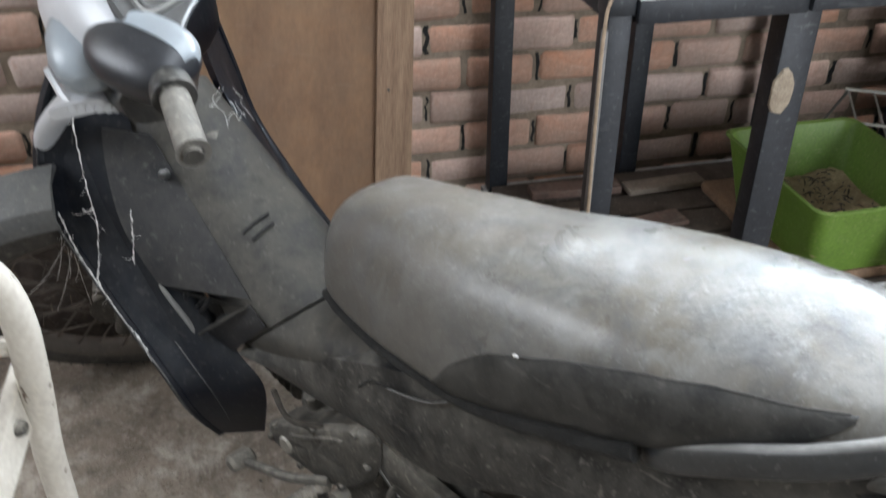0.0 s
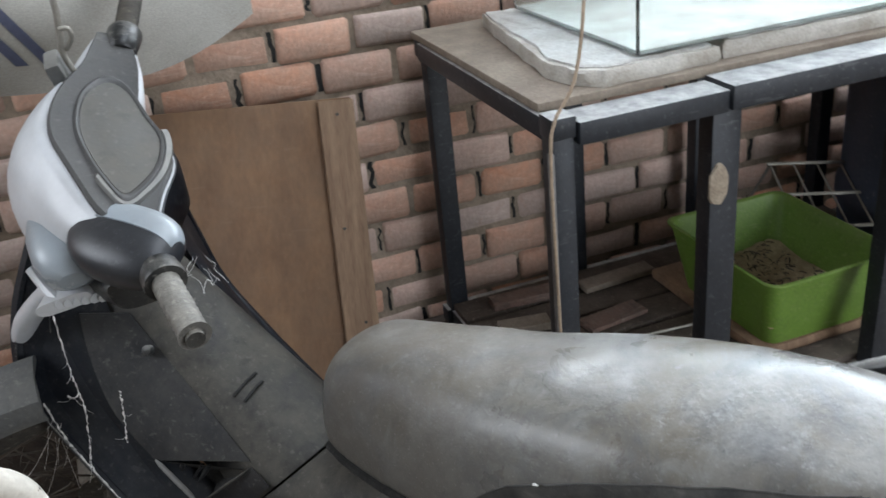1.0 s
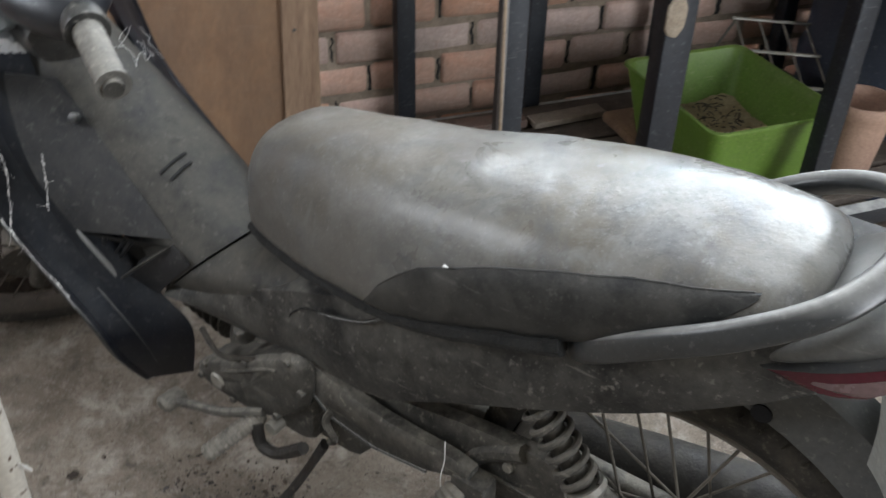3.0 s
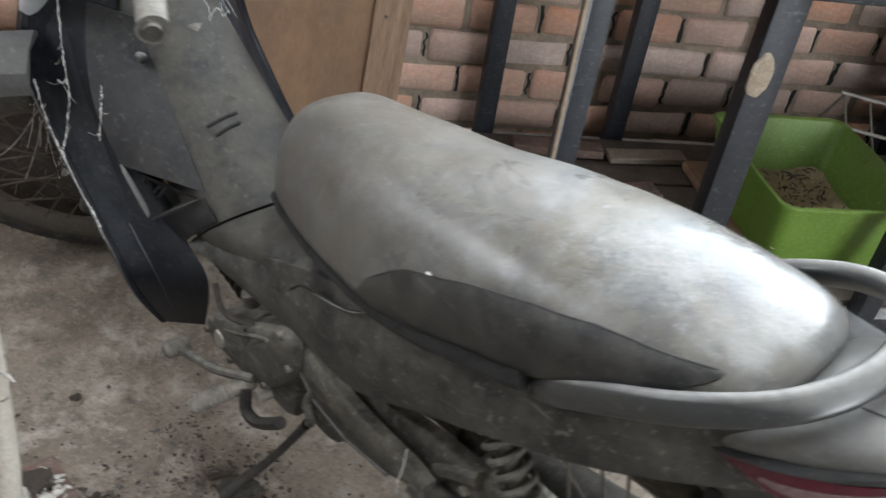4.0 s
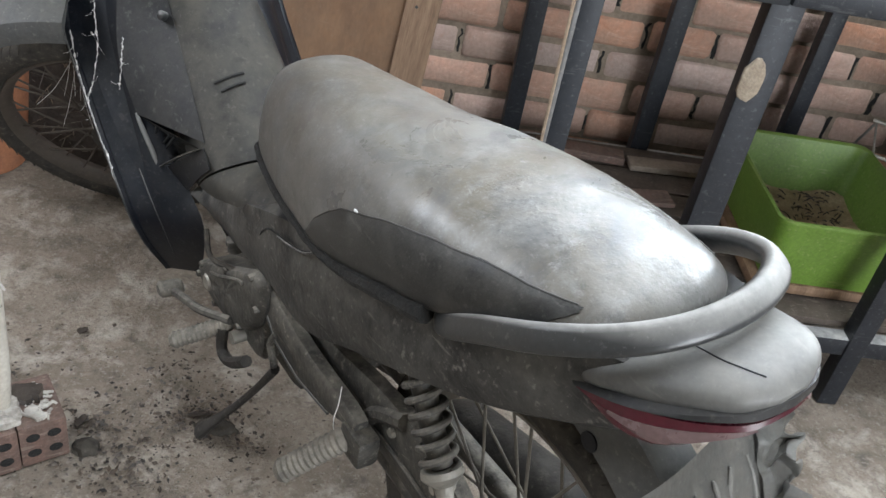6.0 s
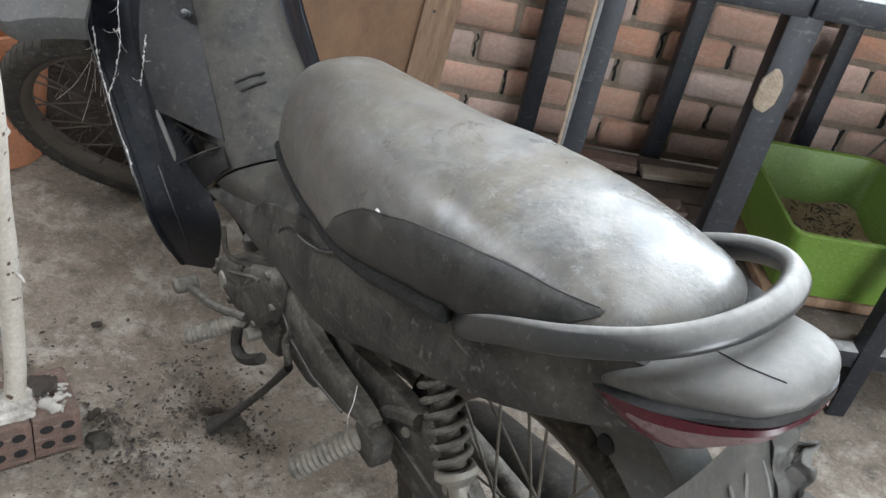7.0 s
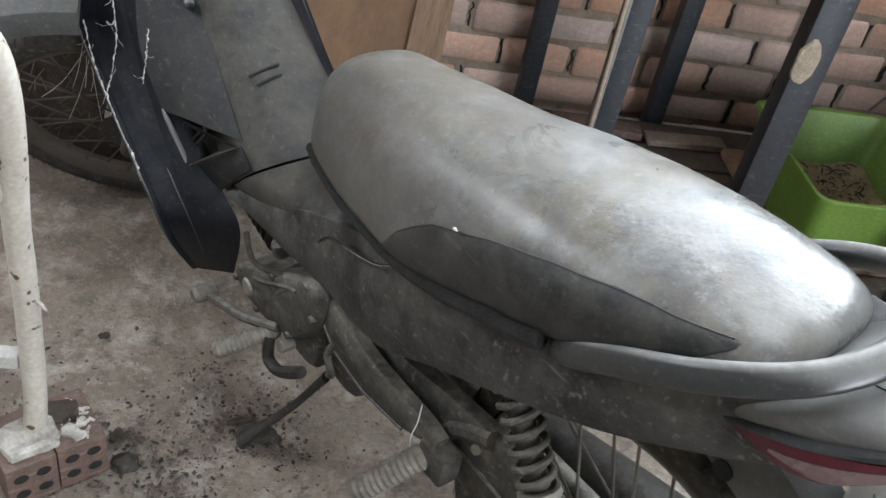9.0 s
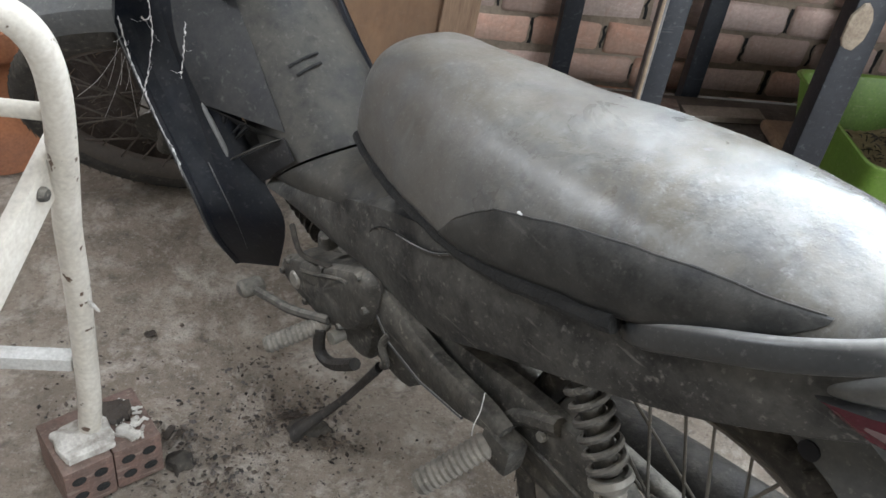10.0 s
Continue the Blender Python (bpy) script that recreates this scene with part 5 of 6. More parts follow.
    bm = bmesh.new()
    tube(bm, [L(u, 0.109, z) for u, z in ((0.20, 0.340), (0.235, 0.313), (0.31, 0.304), (0.40, 0.319))], 0.0025, 6)
    part("hanger_edge", bm, M_RAIL, hanger)
    bm = bmesh.new()
    tube(bm, spl([L(0.235, 0.108, 0.325), L(0.225, 0.112, 0.30), L(0.24, 0.112, 0.275), L(0.225, 0.105, 0.255)], 10), 0.006, 8)
    part("spring_hook", bm, M_GREASE, hanger)
    for s in (1, -1):
        bm = bmesh.new()
        tube(bm, [L(0.22, 0.05 * s, 0.27), L(0.42, 0.052 * s, 0.285), L(0.70, 0.056 * s, 0.292)], 0.016, 10)
        part("swing_arm", bm, M_GREASE, BIKE)
        # shock absorber
        if s < 0:
            continue
        top, bot = L(0.490, 0.072, 0.547), L(0.672, 0.070, 0.312)
        bm = bmesh.new()
        tube(bm, [top, top.lerp(bot, 0.60), top.lerp(bot, 0.61), bot], [0.015, 0.015, 0.011, 0.011], 12)
        sh = part("shock_absorber", bm, M_GREASE, BIKE, "rear shock absorber with a coil spring")
        bm = bmesh.new()
        ax = (bot - top).normalized()
        e1 = ax.cross(Vector((0, 1, 0))).normalized()
        e2 = ax.cross(e1)
        turns = 9
        coil = []
        for i in range(turns * 18 + 1):
            f = i / (turns * 18)
            a = 2 * math.pi * turns * f
            coil.append(top.lerp(bot, 0.04 + 0.58 * f) + 0.0215 * (e1 * math.cos(a) + e2 * math.sin(a)))
        tube(bm, coil, 0.0046, 8)
        part("spring", bm, M_SPRING, sh, "dusty coil spring")
        bm = bmesh.new()
        tube(bm, [top.lerp(bot, 0.61), top.lerp(bot, 0.635), top.lerp(bot, 0.65), top.lerp(bot, 0.68), top.lerp(bot, 1.0)], [0.026, 0.027, 0.024, 0.014, 0.012], 16)
        part("lower_cup", bm, M_STEEL, sh, "pale metal spring seat")
    # silencer along the right side
    bm = bmesh.new()
    a, b = L(0.40, -0.105, 0.235), L(0.86, -0.125, 0.33)
    tube(bm, [a.lerp(b, f) for f in (0, 0.05, 0.12, 0.5, 0.88, 0.95, 1.0)], [0.018, 0.032, 0.043, 0.046, 0.045, 0.036, 0.020], 20)
    ex = part("silencer", bm, M_SOOT, BIKE, "dark dusty exhaust silencer")
    bm = bmesh.new()
    tube(bm, spl([L(0.02, -0.06, 0.20), L(0.14, -0.09, 0.165), L(0.28, -0.105, 0.20), L(0.41, -0.105, 0.237)], 16), 0.015, 12)
    part("exhaust_pipe", bm, M_SOOT, ex)
    # frame spine behind the covers
    bm = bmesh.new()
    tube(bm, spl([L(-0.30, 0, 0.62), L(-0.05, 0, 0.40), L(0.2, 0, 0.36), L(0.45, 0, 0.50), L(0.7, 0, 0.64)], 20), 0.03, 12)
    part("frame", bm, M_GREASE, BIKE)
    # stand
    bm = bmesh.new()
    tube(bm, spl([L(0.185, 0.080, 0.20), L(0.15, 0.115, 0.115), L(0.098, 0.168, 0.014)], 8), [0.012, 0.011, 0.010, 0.010, 0.010, 0.011, 0.016, 0.020], 10, flat=0.6)
    part("side_stand", bm, M_SOOT, BIKE)


build_running_gear()

# ---- steel rack with the fish tank ----
RY0, RY1, RZ = 1.392, 2.10, 0.851


def build_rack():
    rack = thing("steel_rack", "dark painted steel rack with dusty top rails", "rack", pose(0, 0, 0))
    def bar(name, lo, hi, material=M_FRAME, label=""):
        bm = bmesh.new()
        box(bm, lo, hi, 0.003)
        return part(name, bm, material, rack, label)
    for x0, x1 in ((0.588, 0.626), (0.881, 0.938), (1.29, 1.332), (1.70, 1.74)):
        bar("leg", (x0, RY0, 0), (x1, RY0 + 0.04, RZ - 0.03))
    for x0, x1 in ((0.610, 0.655), (0.945, 0.990), (1.31, 1.35), (1.70, 1.74)):
        bar("leg", (x0, RY1 - 0.045, 0), (x1, RY1 - 0.005, RZ - 0.03))
    bar("leg_cap", (0.586, RY0 - 0.004, RZ - 0.03), (0.629, RY0 + 0.042, RZ + 0.006), M_FRAME, "dusty leg end")
    bar("worn_edge", (0.582, RY0 - 0.002, 0.02), (0.5905, RY0 + 0.01, RZ - 0.05), M_GALV, "scuffed bare steel edge")
    bar("top_rail", (0.630, RY0 - 0.012, RZ - 0.042), (0.905, RY0 + 0.060, RZ - 0.004))
    bar("top_rail", (0.905, RY0 - 0.02, RZ - 0.038), (1.76, RY0 + 0.060, RZ + 0.004))
    bar("top_rail", (0.60, RY1 - 0.045, RZ - 0.042), (1.76, RY1, RZ - 0.004))
    bar("side_rail", (0.592, RY0 + 0.035, RZ - 0.042), (0.63, RY1 - 0.045, RZ - 0.004))
    bar("side_rail", (1.70, RY0 + 0.035, RZ - 0.042), (1.74, RY1 - 0.045, RZ - 0.004))
    bar("lower_rail", (0.60, RY1 - 0.04, 0.13), (1.76, RY1, 0.17))
    bar("lower_rail", (0.60, RY0 + 0.005, 0.13), (1.76, RY0 + 0.04, 0.17))
    bar("lower_rail", (0.61, RY0 + 0.04, 0.13), (0.645, RY1 - 0.045, 0.17))
    bm = bmesh.new()
    tube(bm, [(1.30, RY1 - 0.06, 0.80), (1.70, RY1 - 0.20, 0.60)], 0.009, 8)
    part("brace", bm, M_GALV, rack, "thin grey diagonal brace")
    bm = bmesh.new()
    rnd = random.Random(7)
    pts = [(0.018 * (1 + 0.3 * rnd.random()) * math.cos(2 * math.pi * k / 14), 0.036 * (1 + 0.3 * rnd.random()) * math.sin(2 * math.pi * k / 14)) for k in range(14)]
    loft(bm, [[Vector((0.895 + x * s, RY0 - d, 0.678 + z * s)) for x, z in pts] for d, s in ((0.0, 1), (0.004, 0.95), (0.006, 0.6))])
    part("mud_patch", bm, M_MUD, rack, "dried tan mud patch")
    for k in range(6):
        y0 = RY0 + 0.045 + k * 0.105
        bm = bmesh.new()
        box(bm, (0.615, y0, 0.170 + 0.002 * (k % 2)), (1.74, y0 + 0.092, 0.186 + 0.002 * (k % 2)), 0.002)
        part("shelf_plank", bm, M_PLANK, rack, "dark dirty shelf plank")
    bm = bmesh.new()
    box(bm, (0.595, RY0 + 0.062, RZ - 0.002), (1.75, RY1 - 0.002, RZ + 0.014), 0.004)
    part("top_board", bm, M_BOARD, rack, "dusty grey top board")


build_rack()


def build_tank():
    # worn foam pads under the tank
    def pad(outline, inset, z0, z1, seed):
        c = Vector((sum(x for x, _ in outline) / len(outline), sum(y for _, y in outline) / len(outline), 0))
        edge = []
        for (x0, y0), (x1, y1) in zip(outline, outline[1:] + outline[:1]):
            edge += [Vector((x0 + (x1 - x0) * q / 12, y0 + (y1 - y0) * q / 12, 0)) for q in range(12)]
        bm = bmesh.new()
        rings = []
        for k, z in ((0.99, 0.0), (1.0, 0.35), (0.998, 0.8), (0.985, 1.0), (0.9, 1.0), (0.7, 1.0), (0.4, 1.0), (0.05, 1.0)):
            row = []
            for p in edge:
                d = p - c
                q = c + d * ((d.length - inset) / d.length) * k
                wob = noise.noise_vector(Vector((q.x * 30, q.y * 30, seed + z * 2)))
                row.append(Vector((q.x, q.y, z0 + (z1 - z0) * z)) + Vector((0.005 * wob.x, 0.005 * wob.y, 0.003 * wob.z if z > 0.5 else 0)))
            rings.append(row)
        loft(bm, rings)
        return bm
    first = [(0.735, 2.02), (0.700, 1.80), (0.668, 1.57), (0.682, 1.505), (0.722, 1.462), (0.948, 1.468), (0.955, 2.02)]
    second = [(0.962, 2.02), (0.958, 1.480), (1.30, 1.474), (1.72, 1.472), (1.72, 2.02)]
    for outline, top, seed in ((first, 0.042, 0), (second, 0.046, 5)):
        p = thing("foam_pad", "dirty white foam slab with worn edges", "foam pad", group="foam pads")
        part("slab", pad(outline, 0.0, RZ + 0.0145, RZ + top, seed), M_FOAM, p)
        part("skin", pad(outline, 0.016, RZ + top - 0.010, RZ + top + 0.0045, seed), M_SKIN, p, "whiter foam skin with dents")
    tank = thing("fish_tank", "empty dusty glass fish tank with blue-tinted edges", "fish tank")
    x0, x1, y0, y1, z0, z1 = 0.79, 1.66, 1.475, 1.97, RZ + 0.0525, RZ + 0.45
    for lo, hi in (((x0, y0, z0), (x1, y0 + 0.006, z1)), ((x0, y1 - 0.006, z0), (x1, y1, z1)), ((x0, y0 + 0.0065, z0), (x0 + 0.006, y1 - 0.0065, z1)),
                   ((x1 - 0.006, y0 + 0.0065, z0), (x1, y1 - 0.0065, z1))):
        bm = bmesh.new()
        box(bm, lo, hi, 0.0008)
        part("pane", bm, GLASS, tank, smooth=False)
    bm = bmesh.new()
    box(bm, (x0 + 0.007, y0 + 0.007, z0), (x1 - 0.007, y1 - 0.007, z0 + 0.006))
    part("bottom", bm, M_FOAM, tank, "pale dusty tank floor", smooth=False)


build_tank()


def build_tub():
    tub = thing("litter_tub", "lime-green plastic tub holding dry litter", "tub")
    c, zb, zr = Vector((1.255, 1.665, 0)), 0.215, 0.375
    def rr(w, d, z, k=0.03, n=6):
        out = []
        for sx, sy, a0 in ((1, 1, 0), (-1, 1, 90), (-1, -1, 180), (1, -1, 270)):
            for q in range(n + 1):
                a = radians(a0 + 90 * q / n)
                out.append(c + Vector((sx * (w - k) + k * math.cos(a), sy * (d - k) + k * math.sin(a), z)))
        return out
    bm = bmesh.new()
    W, D = 0.165, 0.198
    loft(bm, [rr(W - 0.035, D - 0.04, zb), rr(W - 0.008, D - 0.010, zr - 0.012), rr(W - 0.006, D - 0.008, zr - 0.002), rr(W, D, zr), rr(W, D, zr + 0.004), rr(W - 0.005, D - 0.006, zr + 0.006),
              rr(W - 0.010, D - 0.012, zr + 0.002), rr(W - 0.016, D - 0.018, zr - 0.02), rr(W - 0.038, D - 0.043, zb + 0.006)])
    part("shell", bm, M_GREEN, tub)
    bm = bmesh.new()
    n = 36
    g = []
    for j in range(n):
        row = []
        for i in range(n):
            x, y = (i / (n - 1) * 2 - 1) * (W - 0.031), (j / (n - 1) * 2 - 1) * (D - 0.035)
            row.append(bm.verts.new((c.x + x, c.y + y, zb + 0.045 + 0.016 * noise.noise((x * 9, y * 9, 1)) + 0.006 * noise.noise((x * 60, y * 60, 4)))))
        g.append(row)
    for j in range(n - 1):
        for i in range(n - 1):
            bm.faces.new((g[j][i], g[j][i + 1], g[j + 1][i + 1], g[j + 1][i]))
    part("litter", bm, M_SAND, tub, "dry sandy litter with dark scraps")
    bm = bmesh.new()
    rnd = random.Random(3)
    for k in range(170):
        x, y = rnd.uniform(-1, 1) * (W - 0.05), rnd.uniform(-1, 1) * (D - 0.055)
        p = c + Vector((x, y, zb + 0.052 + 0.016 * noise.noise((x * 9, y * 9, 1))))
        d = Vector((rnd.uniform(-1, 1), rnd.uniform(-1, 1), rnd.uniform(-.2, .3))).normalized() * rnd.uniform(0.004, 0.012)
        tube(bm, [p - d, p + Vector((0, 0, 0.002)), p + d], [0.001, 0.002, 0.001], 4)
    tagged(part("dry_scrap", bm, M_DIRT, tub), kind="stuff")
    # tan tray beneath
    bm = bmesh.new()
    box(bm, (1.10, 1.50, 0.1885), (1.38, 1.93, 0.2145), 0.012)
    tagged(link("tan_board", bm, M_BATTEN), "tan rounded wooden board under the green tub", "board")


build_tub()


def build_board():
    b = thing("leaning_board", "brown plywood sheet with a pale batten leaning on bricks", "board",
              Matrix.Translation((0.352, 1.800, 0.004)) @ Matrix.Rotation(radians(-18.3), 4, "X") @ Matrix.Rotation(radians(5.6), 4, "Y"))
    bm = bmesh.new()
    box(bm, (-0.50, 0.0, 0.05), (0.0, 0.012, 0.80), 0.002)
    part("sheet", bm, M_PLY, b)
    bm = bmesh.new()
    box(bm, (-0.075, -0.016, 0.0), (0.002, -0.0005, 0.795), 0.003)
    batten = part("batten", bm, M_BATTEN, b, "pale wooden batten with nail heads")
    for x, z in ((-0.036, 0.765), (-0.050, 0.52), (-0.028, 0.31), (-0.044, 0.10)):
        bm = bmesh.new()
        lathe(bm, [(0.0001, 0.0016), (0.0032, 0.0012), (0.0036, 0.0), (0.0036, -0.002)], 10, pose(x, -0.0162, z, 90, 0, 0))
        part("nail_head", bm, M_SOOT, batten)


build_board()


def build_chair():
    ch = thing("metal_chair", "chipped white tubular metal chair standing on bricks", "chair")
    bm = bmesh.new()
    tube(bm, spl([(-0.226, 1.045, 0.095), (-0.219, 1.045, 0.166), (-0.214, 1.045, 0.28), (-0.207, 1.035, 0.391), (-0.201, 1.02, 0.494), (-0.188, 1.0, 0.59), (-0.180, 0.985, 0.651), (-0.174, 0.97, 0.701), (-0.174, 0.96, 0.744), (-0.180, 0.95, 0.776), (-0.195, 0.94, 0.800), (-0.225, 0.93, 0.816), (-0.29, 0.92, 0.826), (-0.5, 0.90, 0.83)], 60), 0.0165, 14)
    part("leg", bm, M_WHITE, ch)
    bm = bmesh.new()
    box(bm, (-0.018, -0.40, -0.026), (0.0, 0.03, 0.026), 0.003, pose(-0.196, 1.010, 0.590, 28, 0, -16))
    f = part("flat_rail", bm, M_WHITE, ch, "flat white bar with two bolts")
    for x, y, z in ((-0.203, 0.971, 0.575), (-0.193, 0.996, 0.594)):
        bm = bmesh.new()
        lathe(bm, [(0.0001, 0.006), (0.007, 0.005), (0.009, 0), (0.009, -0.004)], 10, pose(x - 0.001, y, z, 90, 0, 74))
        part("bolt", bm, M_GREASE, f)
    bm = bmesh.new()
    tube(bm, [(-0.198, 1.032, 0.366), (-0.188, 1.026, 0.360), (-0.180, 1.024, 0.352)], [0.002, 0.004, 0.0015], 6)
    part("fluff", bm, M_OLDFOAM, ch, "grey fluff caught on the leg")
    bm = bmesh.new()
    tube(bm, [(-0.19, 0.985, 0.672), (-0.35, 0.99, 0.675), (-0.6, 1.0, 0.68)], 0.010, 10)
    part("cross_bar", bm, M_WHITE, ch)
    bm = bmesh.new()
    box(bm, (-0.62, 1.045, 0.213), (-0.236, 1.070, 0.236), 0.003)
    part("stretcher", bm, M_SKIN, ch, "split pale wooden stretcher")


build_chair()


def hollow_brick(name, m, rnd):
    """A red clay brick pierced by six holes along its length."""
    b = thing(name, "pink clay brick pierced by holes under the chair leg", "brick", m, group="loose bricks")
    bm = bmesh.new()
    l, w, h = 0.110, 0.0725, 0.085
    box(bm, (-w / 2, -l / 2, 0), (w / 2, l / 2, h), 0.003)
    part("body", bm, M_LOOSE, b)
    for i in range(2):
        for j in range(2):
            bm = bmesh.new()
            lathe(bm, [(0.0001, 0.0006), (0.0105, 0.0006), (0.0112, -0.002)], 14, pose((j - 0.5) * 0.032, -l / 2, 0.026 + i * 0.034, 90, 0, 0) @ Matrix.Diagonal((1, 0.8, 1, 1)))
            part("hole", bm, M_HOLE, b)
    return b


hollow_brick("hollow_brick", pose(-0.2465, 1.028, 0, 0, 0, 34.7), random)
hollow_brick("hollow_brick", pose(-0.1853, 1.0715, 0, 0, 0, 33.5), random)
def torn_pad(name, label, at, size, seed, material, rough=0.35):
    """A flat scrap with a ragged outline and a crumpled top."""
    rnd = random.Random(seed)
    n_ = 40
    out = [1 + rough * noise.noise((2 * math.cos(a), 2 * math.sin(a), seed)) + rnd.uniform(-.03, .03) for a in [2 * math.pi * q / n_ for q in range(n_)]]
    box_ = rounded(size[0], size[1], 0.5, n_)
    bm = bmesh.new()
    rings = []
    for k, z in ((1.0, 0.0), (1.02, 0.4), (0.96, 0.9), (0.75, 1.0), (0.5, 1.0), (0.25, 1.0), (0.05, 1.0)):
        rings.append([Vector((x * o * k, y * o * k, size[2] * (z + (0.6 * noise.noise((x * k * 60, y * k * 60, seed)) if z > 0.5 else 0)))) for (x, y), o in zip(box_, out)])
    loft(bm, rings)
    ob = link(name, bm, material)
    ob.matrix_world = pose(*at)
    return tagged(ob, label, "scrap")


torn_pad("foot_pad", "torn white foam scrap under a chair leg", (-0.232, 1.028, 0.0855, 0, 0, 35), (0.040, 0.034, 0.012), 3, M_OLDFOAM, 0.25)
torn_pad("foam_scrap", "black charred foam scrap on a brick", (-0.198, 1.078, 0.0855, 0, 0, 20), (0.024, 0.020, 0.012), 5, M_DIRT, 0.7)
torn_pad("foam_scrap", "torn white foam flake on a brick", (-0.172, 1.045, 0.0855, 0, 0, -25), (0.020, 0.011, 0.004), 8, M_OLDFOAM, 0.6)


def build_flakes():
    rnd = random.Random(61)
    bm = bmesh.new()
    for k in range(34):
        x, y = rnd.gauss(-0.178, 0.014), rnd.gauss(1.066, 0.018)
        a = rnd.uniform(0, 180)
        box(bm, (-0.006, -0.0025, 0), (0.006, 0.0025, 0.0022), 0.0, pose(x, y, 0.0862 + 0.004 * rnd.random(), rnd.uniform(-25, 25), rnd.uniform(-25, 25), a) @ Matrix.Scale(rnd.uniform(0.4, 1.1), 4))
    tagged(link("foam_flakes", bm, M_OLDFOAM, False), "pale foam flakes scattered on a clay brick", "foam flakes", kind="stuff")


build_flakes()


def pot(name, label, at, r, h, material):
    p = thing(name, label, "pot", pose(*at))
    bm = bmesh.new()
    lathe(bm, [(0.0001, 0), (r * 0.70, 0), (r * 0.9, h * 0.84), (r * 0.86, h * 0.84), (r * 0.66, h * 0.06), (0.0001, h * 0.05)], 40)
    part("body", bm, material, p)
    bm = bmesh.new()
    lathe(bm, [(r * 0.86, h * 0.82), (r * 0.97, h * 0.82), (r, h * 0.85), (r, h * 0.97), (r * 0.97, h), (r * 0.89, h), (r * 0.86, h * 0.97), (r * 0.86, h * 0.82)], 40)
    part("rim", bm, material, p)


pot("flower_pot", "orange terracotta pot behind the front wheel", (-0.62, 1.90, 0), 0.15, 0.34, M_TERRA)
pot("flower_pot", "faded clay pot on the rack shelf", (1.545, 1.56, 0.186), 0.075, 0.17, M_PINKPOT)


def build_drum():
    d = thing("plastic_drum", "blue plastic drum standing past the rack", "drum", pose(1.93, 1.80, 0))
    bm = bmesh.new()
    lathe(bm, [(0.0001, 0), (0.25, 0), (0.27, 0.02), (0.28, 0.25), (0.29, 0.27), (0.29, 0.30), (0.28, 0.32), (0.28, 0.6), (0.29, 0.62), (0.28, 0.66), (0.25, 0.85), (0.0001, 0.85)], 48)
    part("body", bm, M_BLUE, d)
    bm = bmesh.new()
    lathe(bm, [(0.0001, 0.851), (0.262, 0.851), (0.266, 0.86), (0.262, 0.885), (0.24, 0.89), (0.23, 0.882), (0.0001, 0.882)], 48)
    part("lid", bm, M_BLUE, d)


build_drum()


def build_sack():
    s = thing("woven_sack", "white woven sack with dark printed stripes", "sack", pose(0, 0, 0))
    bm = bmesh.new()
    n = 30
    def place(i, j, d=0.0):
        f, g_ = i / (n - 1), j / (n - 1)
        x = -0.62 + 0.86 * f
        edge = 0.93 + 0.05 * max(0, (f - 0.75) / 0.25) ** 2 * 4 * 0.25 + 0.015 * math.sin(7 * f)
        z = edge + (1.45 - edge) * g_
        y = 1.93 - 0.10 * math.sin(math.pi * min(1, 0.15 + g_)) * math.sin(math.pi * (0.1 + 0.8 * f)) + 0.012 * noise.noise((x * 8, z * 8, 2)) - d
        return Vector((x, y, z))
    for d, flip in ((0.0, False), (-0.03, True)):
        g = [[bm.verts.new(place(i, j, d)) for i in range(n)] for j in range(n)]
        for j in range(n - 1):
            for i in range(n - 1):
                bm.faces.new((g[j][i], g[j][i + 1], g[j + 1][i + 1], g[j + 1][i]))
    part("cloth", bm, M_SACK, s)
    for k in range(5):
        bm = bmesh.new()
        i0 = 9.5 + 1.5 * k
        rows = [[place(i0 + a - 0.35 * j + 1, 3 + j, 0.0025) for a in (0.0, 0.7)] for j in range(0, 8)]
        loft(bm, rows, closed=False, caps=False)
        part("stripe", bm, M_PRINT, s, "dark blue printed stripe")


build_sack()


def build_wire_rack():
    w = thing("wire_rack", "rusty bent wire grid lying behind the green tub", "wire rack", pose(1.615, 1.85, 0.325, 24, 6, -14))
    for k in range(6):
        bm = bmesh.new()
        tube(bm, [(-0.16 + 0.064 * k, -0.11, 0), (-0.16 + 0.064 * k, 0.11, 0)], 0.003, 6)
        part("wire", bm, M_STEEL, w)
    for y in (-0.11, 0.0, 0.11):
        bm = bmesh.new()
        tube(bm, [(-0.17, y, 0.0045), (0.17, y, 0.0045)], 0.0045, 6)
        part("rail", bm, M_STEEL, w)
    for x, y in ((-0.16, -0.11), (0.16, -0.11), (-0.16, 0.11), (0.16, 0.11)):
        bm = bmesh.new()
        tube(bm, [(x, y, 0), (x, y + 0.02, -0.13)], 0.004, 6)
        part("foot", bm, M_STEEL, w)


build_wire_rack()


